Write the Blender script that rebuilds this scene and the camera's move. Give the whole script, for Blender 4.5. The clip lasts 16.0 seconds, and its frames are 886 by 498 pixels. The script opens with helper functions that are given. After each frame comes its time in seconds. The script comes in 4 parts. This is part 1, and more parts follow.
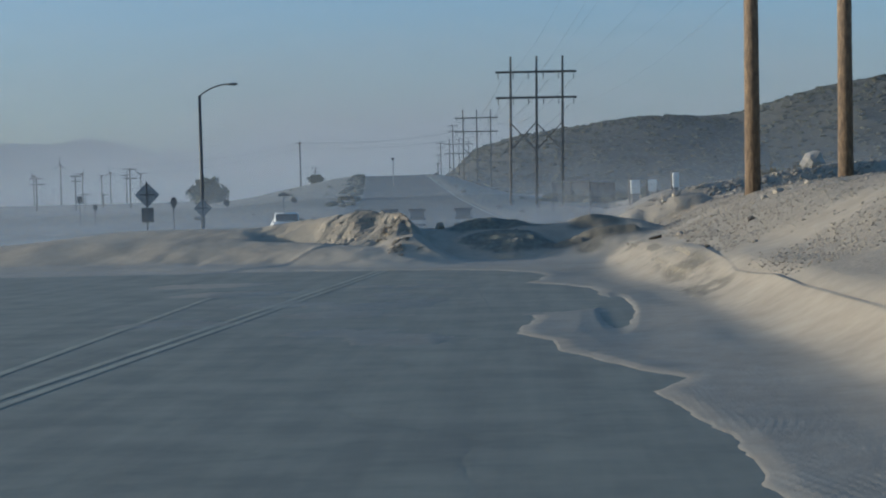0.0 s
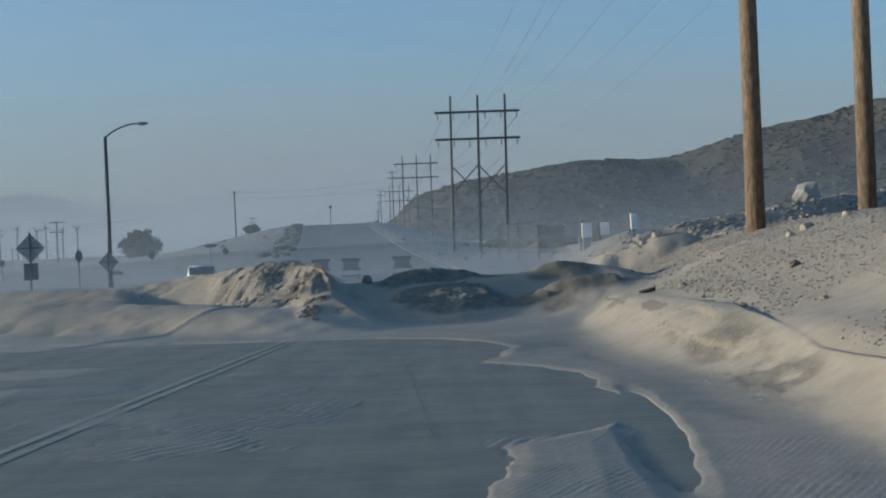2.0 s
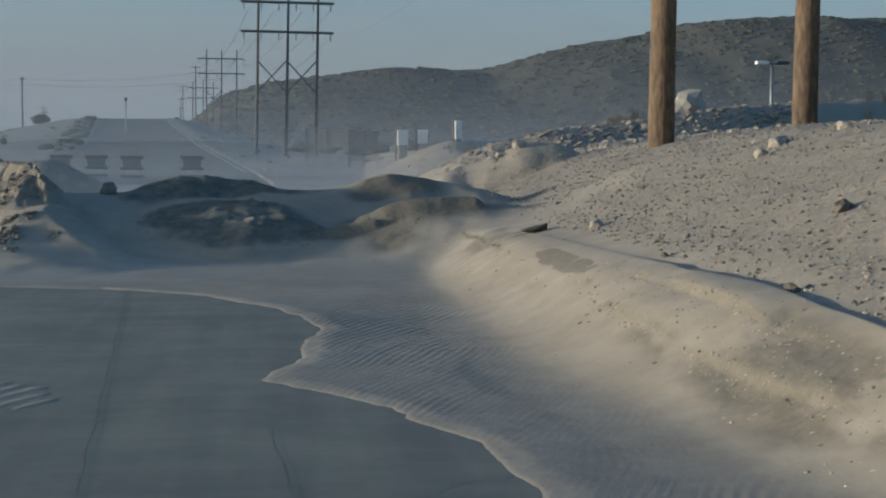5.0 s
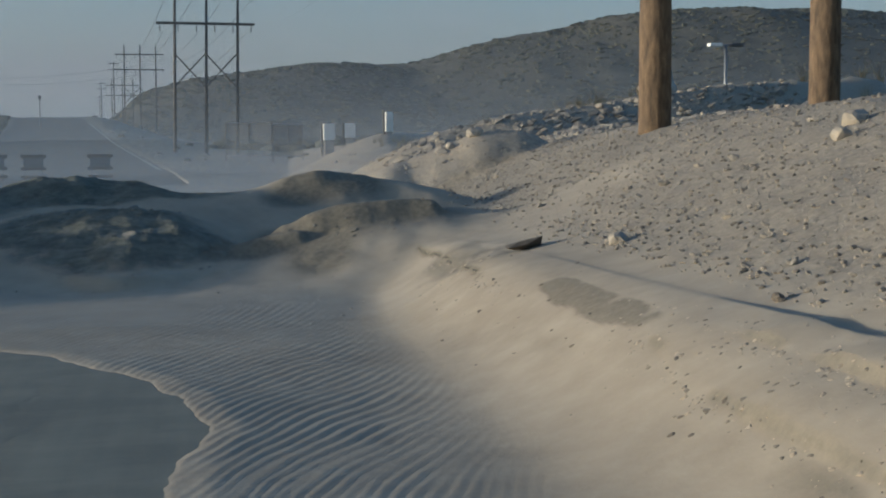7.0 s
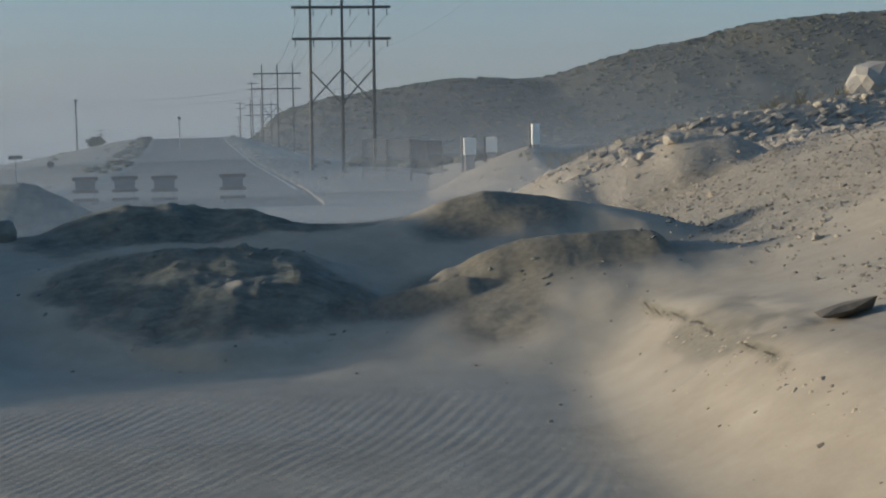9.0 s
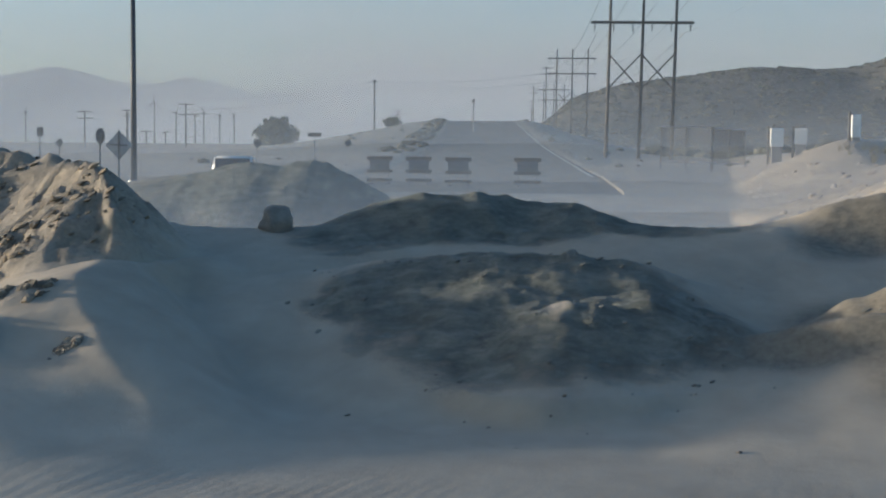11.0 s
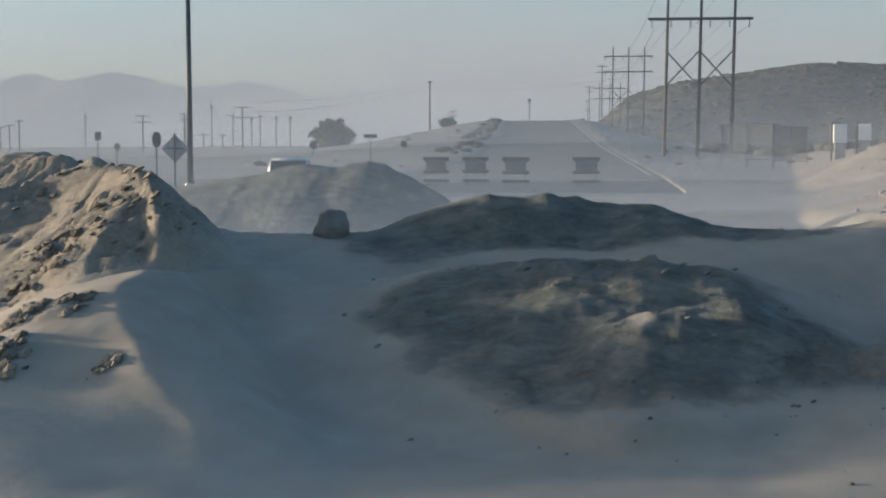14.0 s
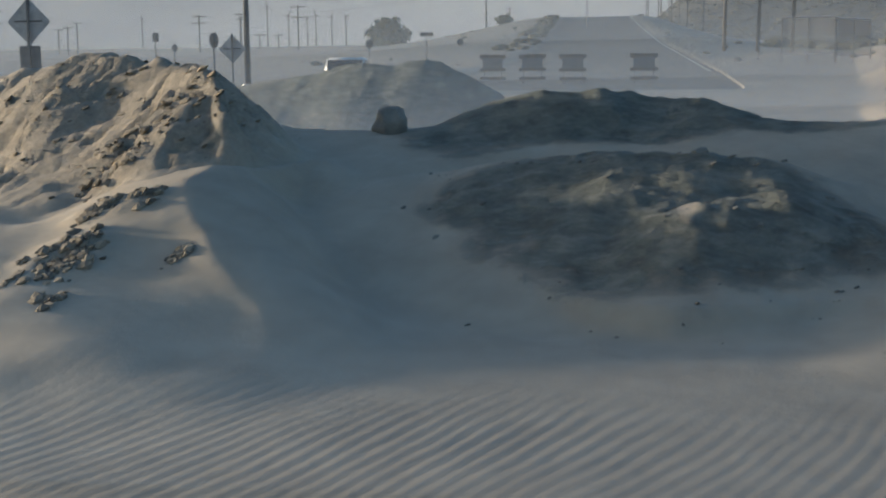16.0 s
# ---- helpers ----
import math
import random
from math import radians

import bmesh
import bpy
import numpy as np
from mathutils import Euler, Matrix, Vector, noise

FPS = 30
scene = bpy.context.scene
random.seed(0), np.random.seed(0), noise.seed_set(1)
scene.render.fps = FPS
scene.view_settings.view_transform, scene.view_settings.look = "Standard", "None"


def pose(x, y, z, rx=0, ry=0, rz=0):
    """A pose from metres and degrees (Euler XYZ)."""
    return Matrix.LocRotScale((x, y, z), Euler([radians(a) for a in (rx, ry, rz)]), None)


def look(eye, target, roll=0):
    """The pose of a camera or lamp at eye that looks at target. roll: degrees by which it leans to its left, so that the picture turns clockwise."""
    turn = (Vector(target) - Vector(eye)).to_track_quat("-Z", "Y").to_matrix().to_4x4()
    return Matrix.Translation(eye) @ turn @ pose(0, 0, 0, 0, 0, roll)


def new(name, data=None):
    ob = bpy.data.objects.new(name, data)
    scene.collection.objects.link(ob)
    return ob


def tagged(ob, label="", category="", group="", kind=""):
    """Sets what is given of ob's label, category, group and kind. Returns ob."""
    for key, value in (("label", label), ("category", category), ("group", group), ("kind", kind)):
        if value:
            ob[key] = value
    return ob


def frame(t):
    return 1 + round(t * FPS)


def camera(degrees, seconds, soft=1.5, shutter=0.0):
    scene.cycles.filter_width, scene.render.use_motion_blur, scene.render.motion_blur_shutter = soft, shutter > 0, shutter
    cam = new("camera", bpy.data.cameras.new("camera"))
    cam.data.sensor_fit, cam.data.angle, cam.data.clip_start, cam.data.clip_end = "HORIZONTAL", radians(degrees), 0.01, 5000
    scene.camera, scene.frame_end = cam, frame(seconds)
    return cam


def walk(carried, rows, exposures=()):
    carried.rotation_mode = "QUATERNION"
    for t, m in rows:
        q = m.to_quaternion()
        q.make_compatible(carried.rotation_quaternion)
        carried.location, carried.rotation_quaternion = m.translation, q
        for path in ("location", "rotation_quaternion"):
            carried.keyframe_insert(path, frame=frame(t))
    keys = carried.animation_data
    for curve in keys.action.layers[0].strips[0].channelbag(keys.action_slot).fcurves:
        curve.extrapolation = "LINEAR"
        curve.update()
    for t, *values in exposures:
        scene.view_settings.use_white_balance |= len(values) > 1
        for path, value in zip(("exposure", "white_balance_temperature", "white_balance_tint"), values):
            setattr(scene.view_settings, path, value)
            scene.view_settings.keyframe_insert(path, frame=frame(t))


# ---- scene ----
cam = camera(36.2, 16.0, soft=2.0)
PATH = [
    (0, (0.045, 0.0, 1.593), (-0.075, 1.996, 1.538), -1.4),
    (0.5, (0.0, 2.58, 1.605), (-0.102, 4.577, 1.572), -1.3),
    (1, (-0.045, 4.945, 1.604), (-0.129, 6.943, 1.586), -2.2),
    (1.5, (-0.086, 7.144, 1.61), (-0.141, 9.143, 1.594), -2.5),
    (2, (-0.117, 9.045, 1.612), (-0.15, 11.045, 1.625), -2.5),
    (2.5, (-0.131, 11.026, 1.616), (-0.151, 13.026, 1.634), -2.6),
    (3, (-0.123, 12.893, 1.617), (-0.118, 14.892, 1.566), -1.6),
    (3.5, (-0.092, 14.667, 1.648), (-0.036, 16.665, 1.578), -0.8),
    (4, (-0.002, 16.302, 1.651), (0.114, 18.296, 1.553), -1.0),
    (4.5, (0.037, 17.895, 1.656), (0.227, 19.882, 1.528), 1.1),
    (5, (0.13, 19.425, 1.653), (0.381, 21.405, 1.523), 0.3),
    (5.2, (0.18, 20.044, 1.645), (0.452, 22.022, 1.52), -0.5),
    (7.3, (0.67, 25.416, 1.6), (1.031, 27.378, 1.456), -0.4),
    (7.5, (0.731, 25.929, 1.603), (1.083, 27.889, 1.419), 0.0),
    (8, (0.74, 27.122, 1.607), (1.066, 29.092, 1.488), -0.8),
    (8.5, (0.708, 28.24, 1.615), (0.96, 30.221, 1.498), -2.2),
    (9, (0.642, 29.438, 1.612), (0.8, 31.428, 1.5), -1.5),
    (9.5, (0.561, 30.461, 1.596), (0.606, 32.454, 1.429), -1.0),
    (10, (0.414, 31.358, 1.614), (0.341, 33.348, 1.435), -0.1),
    (10.2, (0.352, 31.652, 1.615), (0.233, 33.64, 1.442), 0.4),
    (12.3, (-0.015, 32.916, 1.642), (-0.427, 34.873, 1.584), 0.8),
    (12.5, (-0.019, 32.993, 1.63), (-0.445, 34.947, 1.575), 1.4),
    (13, (-0.021, 33.008, 1.629), (-0.46, 34.956, 1.515), -1.9),
    (13.5, (-0.01, 33.018, 1.623), (-0.467, 34.959, 1.469), -2.7),
    (14, (-0.02, 33.056, 1.62), (-0.362, 35.023, 1.492), -0.1),
    (14.5, (-0.018, 33.008, 1.625), (-0.343, 34.98, 1.54), -0.3),
    (15, (-0.051, 33.03, 1.623), (-0.38, 35.001, 1.56), 3.2),
    (15.5, (0.003, 32.916, 1.609), (-0.388, 34.867, 1.399), 0.2),
    (16, (0.044, 32.765, 1.607), (-0.379, 34.7, 1.332), -0.7),
]
EXPOSURES = [
    # seconds, stops, kelvin, tint
(0, 0.5, 5150, 4), (2, 0.5, 5200, 4), (3, 0.46, 5350, 5), (5, 0.4, 5400, 4), (8, 0.38, 5550, 5), (10, 0.77, 5700, 6), (12.5, 0.99, 5750, 10), (14.5, 1.01, 6080, 10), (16, 0.90, 6050, 8),
]
walk(cam, [(t, look(eye, target, roll)) for t, eye, target, roll in PATH], EXPOSURES)

# ---------------------------------------------------------------- light
SUN_AZ = radians(-89)        # clockwise from +y: low sun on the left
SUN_EL = radians(4.8)
to_sun = Vector((math.sin(SUN_AZ) * math.cos(SUN_EL), math.cos(SUN_AZ) * math.cos(SUN_EL), math.sin(SUN_EL)))
sun = new("sun", bpy.data.lights.new("sun", "SUN"))
sun.data.energy, sun.data.angle, sun.data.color = 3.85, radians(2.5), (1.0, 0.82, 0.60)
sun.matrix_world = look(to_sun * 100, (0, 0, 0))

world = bpy.data.worlds.new("world")
scene.world = world
world.use_nodes = True
wn = world.node_tree
sky = wn.nodes.new("ShaderNodeTexSky")
sky.sky_type, sky.sun_disc = "NISHITA", False
sky.sun_elevation, sky.sun_rotation = SUN_EL, SUN_AZ
sky.altitude, sky.air_density, sky.dust_density, sky.ozone_density = 700, 1.0, 3.6, 2.4
wn.links.new(sky.outputs[0], wn.nodes["Background"].inputs[0])
wn.nodes["Background"].inputs[1].default_value = 0.215

# ---------------------------------------------------------------- materials


def node(nt, kind, **values):
    n = nt.nodes.new(kind)
    for key, value in values.items():
        n.inputs[key.replace("_", " ")].default_value = value
    return n


def base_material(name, rough=0.9, metal=0.0):
    m = bpy.data.materials.new(name)
    m.use_nodes = True
    nt = m.node_tree
    bsdf = nt.nodes["Principled BSDF"]
    bsdf.inputs["Roughness"].default_value, bsdf.inputs["Metallic"].default_value = rough, metal
    return m, nt, bsdf


def noise_of(nt, scale, detail=5, rough=0.6, stretch=None, coords="Object"):
    tc = nt.nodes.new("ShaderNodeTexCoord")
    out = tc.outputs[coords]
    if stretch:
        mp = nt.nodes.new("ShaderNodeMapping")
        mp.inputs["Scale"].default_value = stretch
        nt.links.new(out, mp.inputs[0])
        out = mp.outputs[0]
    n = node(nt, "ShaderNodeTexNoise", Scale=scale, Detail=detail, Roughness=rough)
    nt.links.new(out, n.inputs["Vector"])
    return n.outputs["Fac"]


def ramp(nt, value, stops):
    r = nt.nodes.new("ShaderNodeValToRGB")
    e = r.color_ramp.elements
    while len(e) < len(stops):
        e.new(0.5)
    for item, (p, c) in zip(e, stops):
        item.position, item.color = p, (*c, 1) if len(c) == 3 else c
    nt.links.new(value, r.inputs[0])
    return r.outputs[0]


def mix(nt, fac, a, b, kind="MIX"):
    n = nt.nodes.new("ShaderNodeMix")
    n.data_type, n.blend_type = "RGBA", kind
    for sock, v in ((n.inputs[0], fac), (n.inputs[6], a), (n.inputs[7], b)):
        if isinstance(v, (int, float)):
            sock.default_value = v
        elif isinstance(v, tuple):
            sock.default_value = (*v, 1)
        else:
            nt.links.new(v, sock)
    return n.outputs[2]


def calc(nt, op, a, b=0.0, clamp=False):
    n = nt.nodes.new("ShaderNodeMath")
    n.operation, n.use_clamp = op, clamp
    for sock, v in zip(n.inputs, (a, b)):
        if isinstance(v, (int, float)):
            sock.default_value = v
        else:
            nt.links.new(v, sock)
    return n.outputs[0]


def bump(nt, bsdf, heights):
    prev = None
    for value, strength, dist in heights:
        b = node(nt, "ShaderNodeBump", Strength=strength, Distance=dist)
        nt.links.new(value, b.inputs["Height"])
        if prev:
            nt.links.new(prev, b.inputs["Normal"])
        prev = b.outputs[0]
    nt.links.new(prev, bsdf.inputs["Normal"])


def plain(name, dark, light, scale=6.0, rough=0.8, metal=0.0, relief=0.0, stretch=None, island=0.0):
    """A worn surface between two colours, with grain at two scales."""
    m, nt, bsdf = base_material(name, rough, metal)
    a = noise_of(nt, scale, stretch=stretch)
    b = noise_of(nt, scale * 9, 3, stretch=stretch)
    f = calc(nt, "ADD", calc(nt, "MULTIPLY", a, 0.7), calc(nt, "MULTIPLY", b, 0.3))
    if island:
        oi = nt.nodes.new("ShaderNodeNewGeometry")
        f = calc(nt, "ADD", f, calc(nt, "MULTIPLY", calc(nt, "SUBTRACT", oi.outputs["Random Per Island"], 0.5), island))
    c = ramp(nt, f, [(0.33, dark), (0.67, light)])
    nt.links.new(c, bsdf.inputs["Base Color"])
    if relief:
        bump(nt, bsdf, [(a, 0.6, relief), (b, 0.5, relief * 0.4)])
    return m


def sand_material():
    m, nt, bsdf = base_material("wind_blown_sand", 0.95)
    attr = {}
    # the mud and damp values also carry shade painted into crevices and ledges
    for key in ("mud", "gravel", "churn", "damp_and_shade"):
        n = nt.nodes.new("ShaderNodeAttribute")
        n.attribute_name = key
        attr[key] = n.outputs["Fac"]
    broad = noise_of(nt, 0.35, 4)
    mid = noise_of(nt, 3.0, 6, 0.65)
    fine = noise_of(nt, 60, 4, 0.7)
    grit = noise_of(nt, 16, 6, 0.75)
    sand = ramp(nt, calc(nt, "ADD", calc(nt, "MULTIPLY", broad, 0.5), calc(nt, "MULTIPLY", mid, 0.5)),
                [(0.36, (0.25, 0.21, 0.155)), (0.62, (0.345, 0.295, 0.22))])
    layer = noise_of(nt, 4.5, 8, 0.72, stretch=(0.85, 1.3, 1.7))
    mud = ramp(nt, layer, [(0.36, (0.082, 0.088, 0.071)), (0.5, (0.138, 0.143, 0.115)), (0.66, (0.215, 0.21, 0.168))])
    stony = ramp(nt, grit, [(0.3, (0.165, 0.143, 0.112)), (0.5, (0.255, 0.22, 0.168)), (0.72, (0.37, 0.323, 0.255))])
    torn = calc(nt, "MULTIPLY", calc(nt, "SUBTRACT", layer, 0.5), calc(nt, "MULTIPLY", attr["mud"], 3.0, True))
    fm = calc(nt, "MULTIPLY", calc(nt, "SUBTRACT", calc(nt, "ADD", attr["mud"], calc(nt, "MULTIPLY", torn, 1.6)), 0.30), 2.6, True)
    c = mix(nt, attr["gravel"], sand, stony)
    c = mix(nt, attr["damp_and_shade"], c, ramp(nt, grit, [(0.35, (0.075, 0.066, 0.048)), (0.65, (0.165, 0.143, 0.103))]))
    # near-black line: shade under the crust lips, put into the colour
    c = mix(nt, calc(nt, "MULTIPLY", calc(nt, "SUBTRACT", attr["damp_and_shade"], 0.87), 9.0, True), c, (0.022, 0.017, 0.011))
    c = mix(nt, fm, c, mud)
    nt.links.new(c, bsdf.inputs["Base Color"])
    rough_part = calc(nt, "MULTIPLY", calc(nt, "MAXIMUM", calc(nt, "MULTIPLY", fm, 0.3), attr["gravel"]), grit)
    bump(nt, bsdf, [(calc(nt, "MULTIPLY", layer, attr["churn"]), 0.9, 0.12), (rough_part, 0.7, 0.035), (mid, 0.15, 0.05), (fine, 0.2, 0.005)])
    return m


def asphalt_material(name, dust_low, dust_high, least, most):
    m, nt, bsdf = base_material(name, 0.85)
    fine = noise_of(nt, 130, 3, 0.8)
    patch = noise_of(nt, 0.9, 5, 0.6)
    streak = noise_of(nt, 1.3, 9, 0.7, stretch=(0.45, 1.5, 1))
    wheel = noise_of(nt, 0.9, 8, 0.62, stretch=(2.6, 0.14, 1))
    tar = ramp(nt, calc(nt, "ADD", calc(nt, "MULTIPLY", fine, 0.45), calc(nt, "MULTIPLY", patch, 0.55)),
               [(0.35, (0.045, 0.049, 0.045)), (0.65, (0.085, 0.089, 0.08))])
    dust = calc(nt, "ADD", calc(nt, "ADD", calc(nt, "MULTIPLY", streak, 0.35), calc(nt, "MULTIPLY", wheel, 0.35)), calc(nt, "MULTIPLY", patch, 0.30))
    mr = node(nt, "ShaderNodeMapRange", From_Min=dust_low, From_Max=dust_high, To_Min=least, To_Max=most)
    nt.links.new(dust, mr.inputs[0])
    c = mix(nt, mr.outputs[0], tar, (0.25, 0.235, 0.172))
    nt.links.new(c, bsdf.inputs["Base Color"])
    vor = node(nt, "ShaderNodeTexVoronoi", Scale=0.3)
    vor.feature = "DISTANCE_TO_EDGE"
    tc = nt.nodes.new("ShaderNodeTexCoord")
    wob = nt.nodes.new("ShaderNodeVectorMath")
    wob.operation = "ADD"
    nz = node(nt, "ShaderNodeTexNoise", Scale=1.3, Detail=4)
    nt.links.new(tc.outputs["Object"], nz.inputs["Vector"])
    nt.links.new(tc.outputs["Object"], wob.inputs[0])
    nt.links.new(nz.outputs["Color"], wob.inputs[1])
    nt.links.new(wob.outputs[0], vor.inputs["Vector"])
    crack = calc(nt, "MULTIPLY", vor.outputs["Distance"], 60, True)
    seam = mix(nt, calc(nt, "MULTIPLY", vor.outputs["Distance"], 28, True), (0.9, 0.9, 0.9), (1, 1, 1))
    nt.links.new(mix(nt, 0.75, c, seam, "MULTIPLY"), bsdf.inputs["Base Color"])
    bump(nt, bsdf, [(crack, 0.3, 0.006), (fine, 0.4, 0.004)])
    return m


def haze_sheet_material(name, density, top, lift, grain):
    """A flat see-through sheet that stands in for dust haze: mostly clear, thicker near the ground."""
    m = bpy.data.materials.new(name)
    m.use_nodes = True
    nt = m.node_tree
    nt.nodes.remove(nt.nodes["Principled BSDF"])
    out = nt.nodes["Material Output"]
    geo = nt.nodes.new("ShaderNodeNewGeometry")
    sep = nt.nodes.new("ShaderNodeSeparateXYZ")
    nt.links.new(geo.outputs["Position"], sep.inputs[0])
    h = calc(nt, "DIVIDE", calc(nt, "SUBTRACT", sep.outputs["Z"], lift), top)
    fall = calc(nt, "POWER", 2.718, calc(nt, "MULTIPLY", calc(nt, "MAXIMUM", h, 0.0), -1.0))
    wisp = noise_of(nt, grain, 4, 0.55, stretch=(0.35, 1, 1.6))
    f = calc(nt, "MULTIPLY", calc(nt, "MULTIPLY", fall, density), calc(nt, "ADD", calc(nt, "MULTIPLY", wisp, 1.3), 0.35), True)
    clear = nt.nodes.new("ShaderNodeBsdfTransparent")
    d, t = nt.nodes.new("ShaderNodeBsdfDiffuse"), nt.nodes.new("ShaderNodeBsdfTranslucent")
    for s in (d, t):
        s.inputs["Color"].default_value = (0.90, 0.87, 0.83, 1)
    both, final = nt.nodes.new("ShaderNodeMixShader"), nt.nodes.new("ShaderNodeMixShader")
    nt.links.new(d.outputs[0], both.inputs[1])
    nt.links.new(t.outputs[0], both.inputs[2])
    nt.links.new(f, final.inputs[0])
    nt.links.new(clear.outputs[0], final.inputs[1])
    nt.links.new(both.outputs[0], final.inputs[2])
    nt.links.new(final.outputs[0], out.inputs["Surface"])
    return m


SAND = sand_material()
ASPHALT = asphalt_material("dusty_asphalt", 0.43, 0.60, 0.52, 0.92)
FAR_ASPHALT = asphalt_material("far_asphalt", 0.48, 0.85, 0.12, 0.5)
TAR = plain("dusty_tar", (0.10, 0.10, 0.088), (0.17, 0.16, 0.13), 3, 0.8)
YELLOW = plain("worn_yellow_paint", (0.22, 0.2, 0.145), (0.40, 0.345, 0.225), 1.6, 0.7)
WHITE_LINE = plain("worn_white_paint", (0.3, 0.28, 0.24), (0.55, 0.52, 0.46), 1.2, 0.7)
WOOD = plain("weathered_pole_wood", (0.055, 0.042, 0.032), (0.29, 0.20, 0.12), 5, 0.85, relief=0.035, stretch=(3.0, 3.0, 0.7))
OLD_WOOD = plain("grey_pole_wood", (0.05, 0.045, 0.04), (0.12, 0.11, 0.1), 4, 0.85, relief=0.006, stretch=(3, 3, 0.3))
PALE_WOOD = plain("faded_pole_wood", (0.2, 0.18, 0.16), (0.36, 0.34, 0.31), 3, 0.85, stretch=(3, 3, 0.3))
STEEL = plain("galvanised_steel", (0.12, 0.125, 0.13), (0.26, 0.27, 0.28), 3, 0.5, 0.6)
DARK_STEEL = plain("dark_weathered_steel", (0.03, 0.032, 0.035), (0.07, 0.072, 0.075), 4, 0.6, 0.3)
SIGN_BACK = plain("bare_aluminium_sign_back", (0.16, 0.17, 0.18), (0.3, 0.31, 0.32), 3, 0.55, 0.5)
WIRE = plain("dull_conductor", (0.09, 0.09, 0.1), (0.16, 0.16, 0.17), 2, 0.6, 0.3)
PORCELAIN = plain("grey_insulator", (0.12, 0.11, 0.1), (0.25, 0.24, 0.22), 4, 0.35)
ROCK = plain("tan_broken_rock", (0.14, 0.122, 0.097), (0.31, 0.27, 0.212), 3.5, 0.9, relief=0.03, island=0.4)
DARK_ROCK = plain("dark_brown_rock", (0.07, 0.058, 0.045), (0.17, 0.14, 0.105), 5, 0.9, relief=0.02)
PALE_ROCK = plain("pale_limestone_boulder", (0.22, 0.2, 0.17), (0.38, 0.345, 0.3), 1.6, 0.9, relief=0.06)
MUD_ROCK = plain("caked_mud_boulder", (0.12, 0.112, 0.094), (0.24, 0.215, 0.175), 5, 0.95, relief=0.03)
WET_MUD = plain("dark_caked_mud", (0.07, 0.07, 0.058), (0.15, 0.142, 0.115), 5, 0.95, relief=0.02, island=0.4)
CRUST = plain("broken_sand_crust", (0.16, 0.14, 0.11), (0.36, 0.30, 0.22), 4, 0.95, relief=0.03, island=0.5)
CLOD = plain("brown_crusted_clods", (0.085, 0.072, 0.052), (0.24, 0.195, 0.135), 6, 0.95, relief=0.03, island=0.5)
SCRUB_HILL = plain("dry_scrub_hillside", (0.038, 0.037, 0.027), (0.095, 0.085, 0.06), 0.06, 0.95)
SCRUB = plain("dusty_desert_scrub", (0.026, 0.029, 0.019), (0.062, 0.063, 0.042), 0.4, 0.95, island=0.6)
STRAW = plain("dry_straw_brush", (0.2, 0.155, 0.085), (0.42, 0.34, 0.2), 1.5, 0.95, island=0.5)
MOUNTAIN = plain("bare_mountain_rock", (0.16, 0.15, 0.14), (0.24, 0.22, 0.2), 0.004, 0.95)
LEAF = plain("dusty_tree_leaves", (0.03, 0.04, 0.02), (0.10, 0.11, 0.06), 0.6, 0.9, island=0.6)
BARK = plain("brown_bark", (0.06, 0.045, 0.03), (0.14, 0.11, 0.08), 6, 0.95, relief=0.02)
ORANGE = plain("faded_orange_board", (0.06, 0.048, 0.042), (0.115, 0.08, 0.065), 3, 0.6)
BOARD = plain("dusty_grey_board", (0.07, 0.075, 0.08), (0.15, 0.15, 0.15), 2, 0.6)
WHITE = plain("sunlit_white_panel", (0.62, 0.6, 0.55), (0.82, 0.8, 0.76), 2, 0.55)
GLASS = plain("dark_car_glass", (0.012, 0.014, 0.016), (0.025, 0.027, 0.03), 2, 0.12)
CAR_WHITE = plain("dusty_white_car_paint", (0.5, 0.49, 0.46), (0.7, 0.69, 0.66), 1.5, 0.35)
RUBBER = plain("black_rubber", (0.015, 0.015, 0.016), (0.035, 0.034, 0.033), 8, 0.85)
LAMP_GLASS = plain("clear_lamp_lens", (0.55, 0.56, 0.56), (0.75, 0.76, 0.76), 6, 0.15)


def screen_material(name, dark, light, cover):
    """Woven fence fabric: open weave that lets part of the light through."""
    m = plain(name, dark, light, 0.8, 0.9)
    nt = m.node_tree
    out, bsdf = nt.nodes["Material Output"], nt.nodes["Principled BSDF"]
    clear, both = nt.nodes.new("ShaderNodeBsdfTransparent"), nt.nodes.new("ShaderNodeMixShader")
    both.inputs[0].default_value = cover
    nt.links.new(clear.outputs[0], both.inputs[1])
    nt.links.new(bsdf.outputs[0], both.inputs[2])
    nt.links.new(both.outputs[0], out.inputs["Surface"])
    return m


MESH_CLOTH = screen_material("grey_fence_fabric", (0.24, 0.25, 0.25), (0.36, 0.37, 0.37), 0.14)
DARK_CLOTH = screen_material("dark_fence_fabric", (0.035, 0.04, 0.045), (0.08, 0.085, 0.09), 0.16)

# ---------------------------------------------------------------- mesh helpers


def part(name, bm, material, parent=None, label="", smooth=False):
    me = bpy.data.meshes.new(name)
    bm.to_mesh(me)
    bm.free()
    me.materials.append(material)
    if smooth:
        me.polygons.foreach_set("use_smooth", [True] * len(me.polygons))
    ob = new(name, me)
    if parent:
        ob.parent = parent
    if label:
        ob["label"] = label
    return ob


def thing(name, m, label, category, group="", kind=""):
    ob = new(name)
    ob.matrix_world = m
    return tagged(ob, label, category, group, kind)


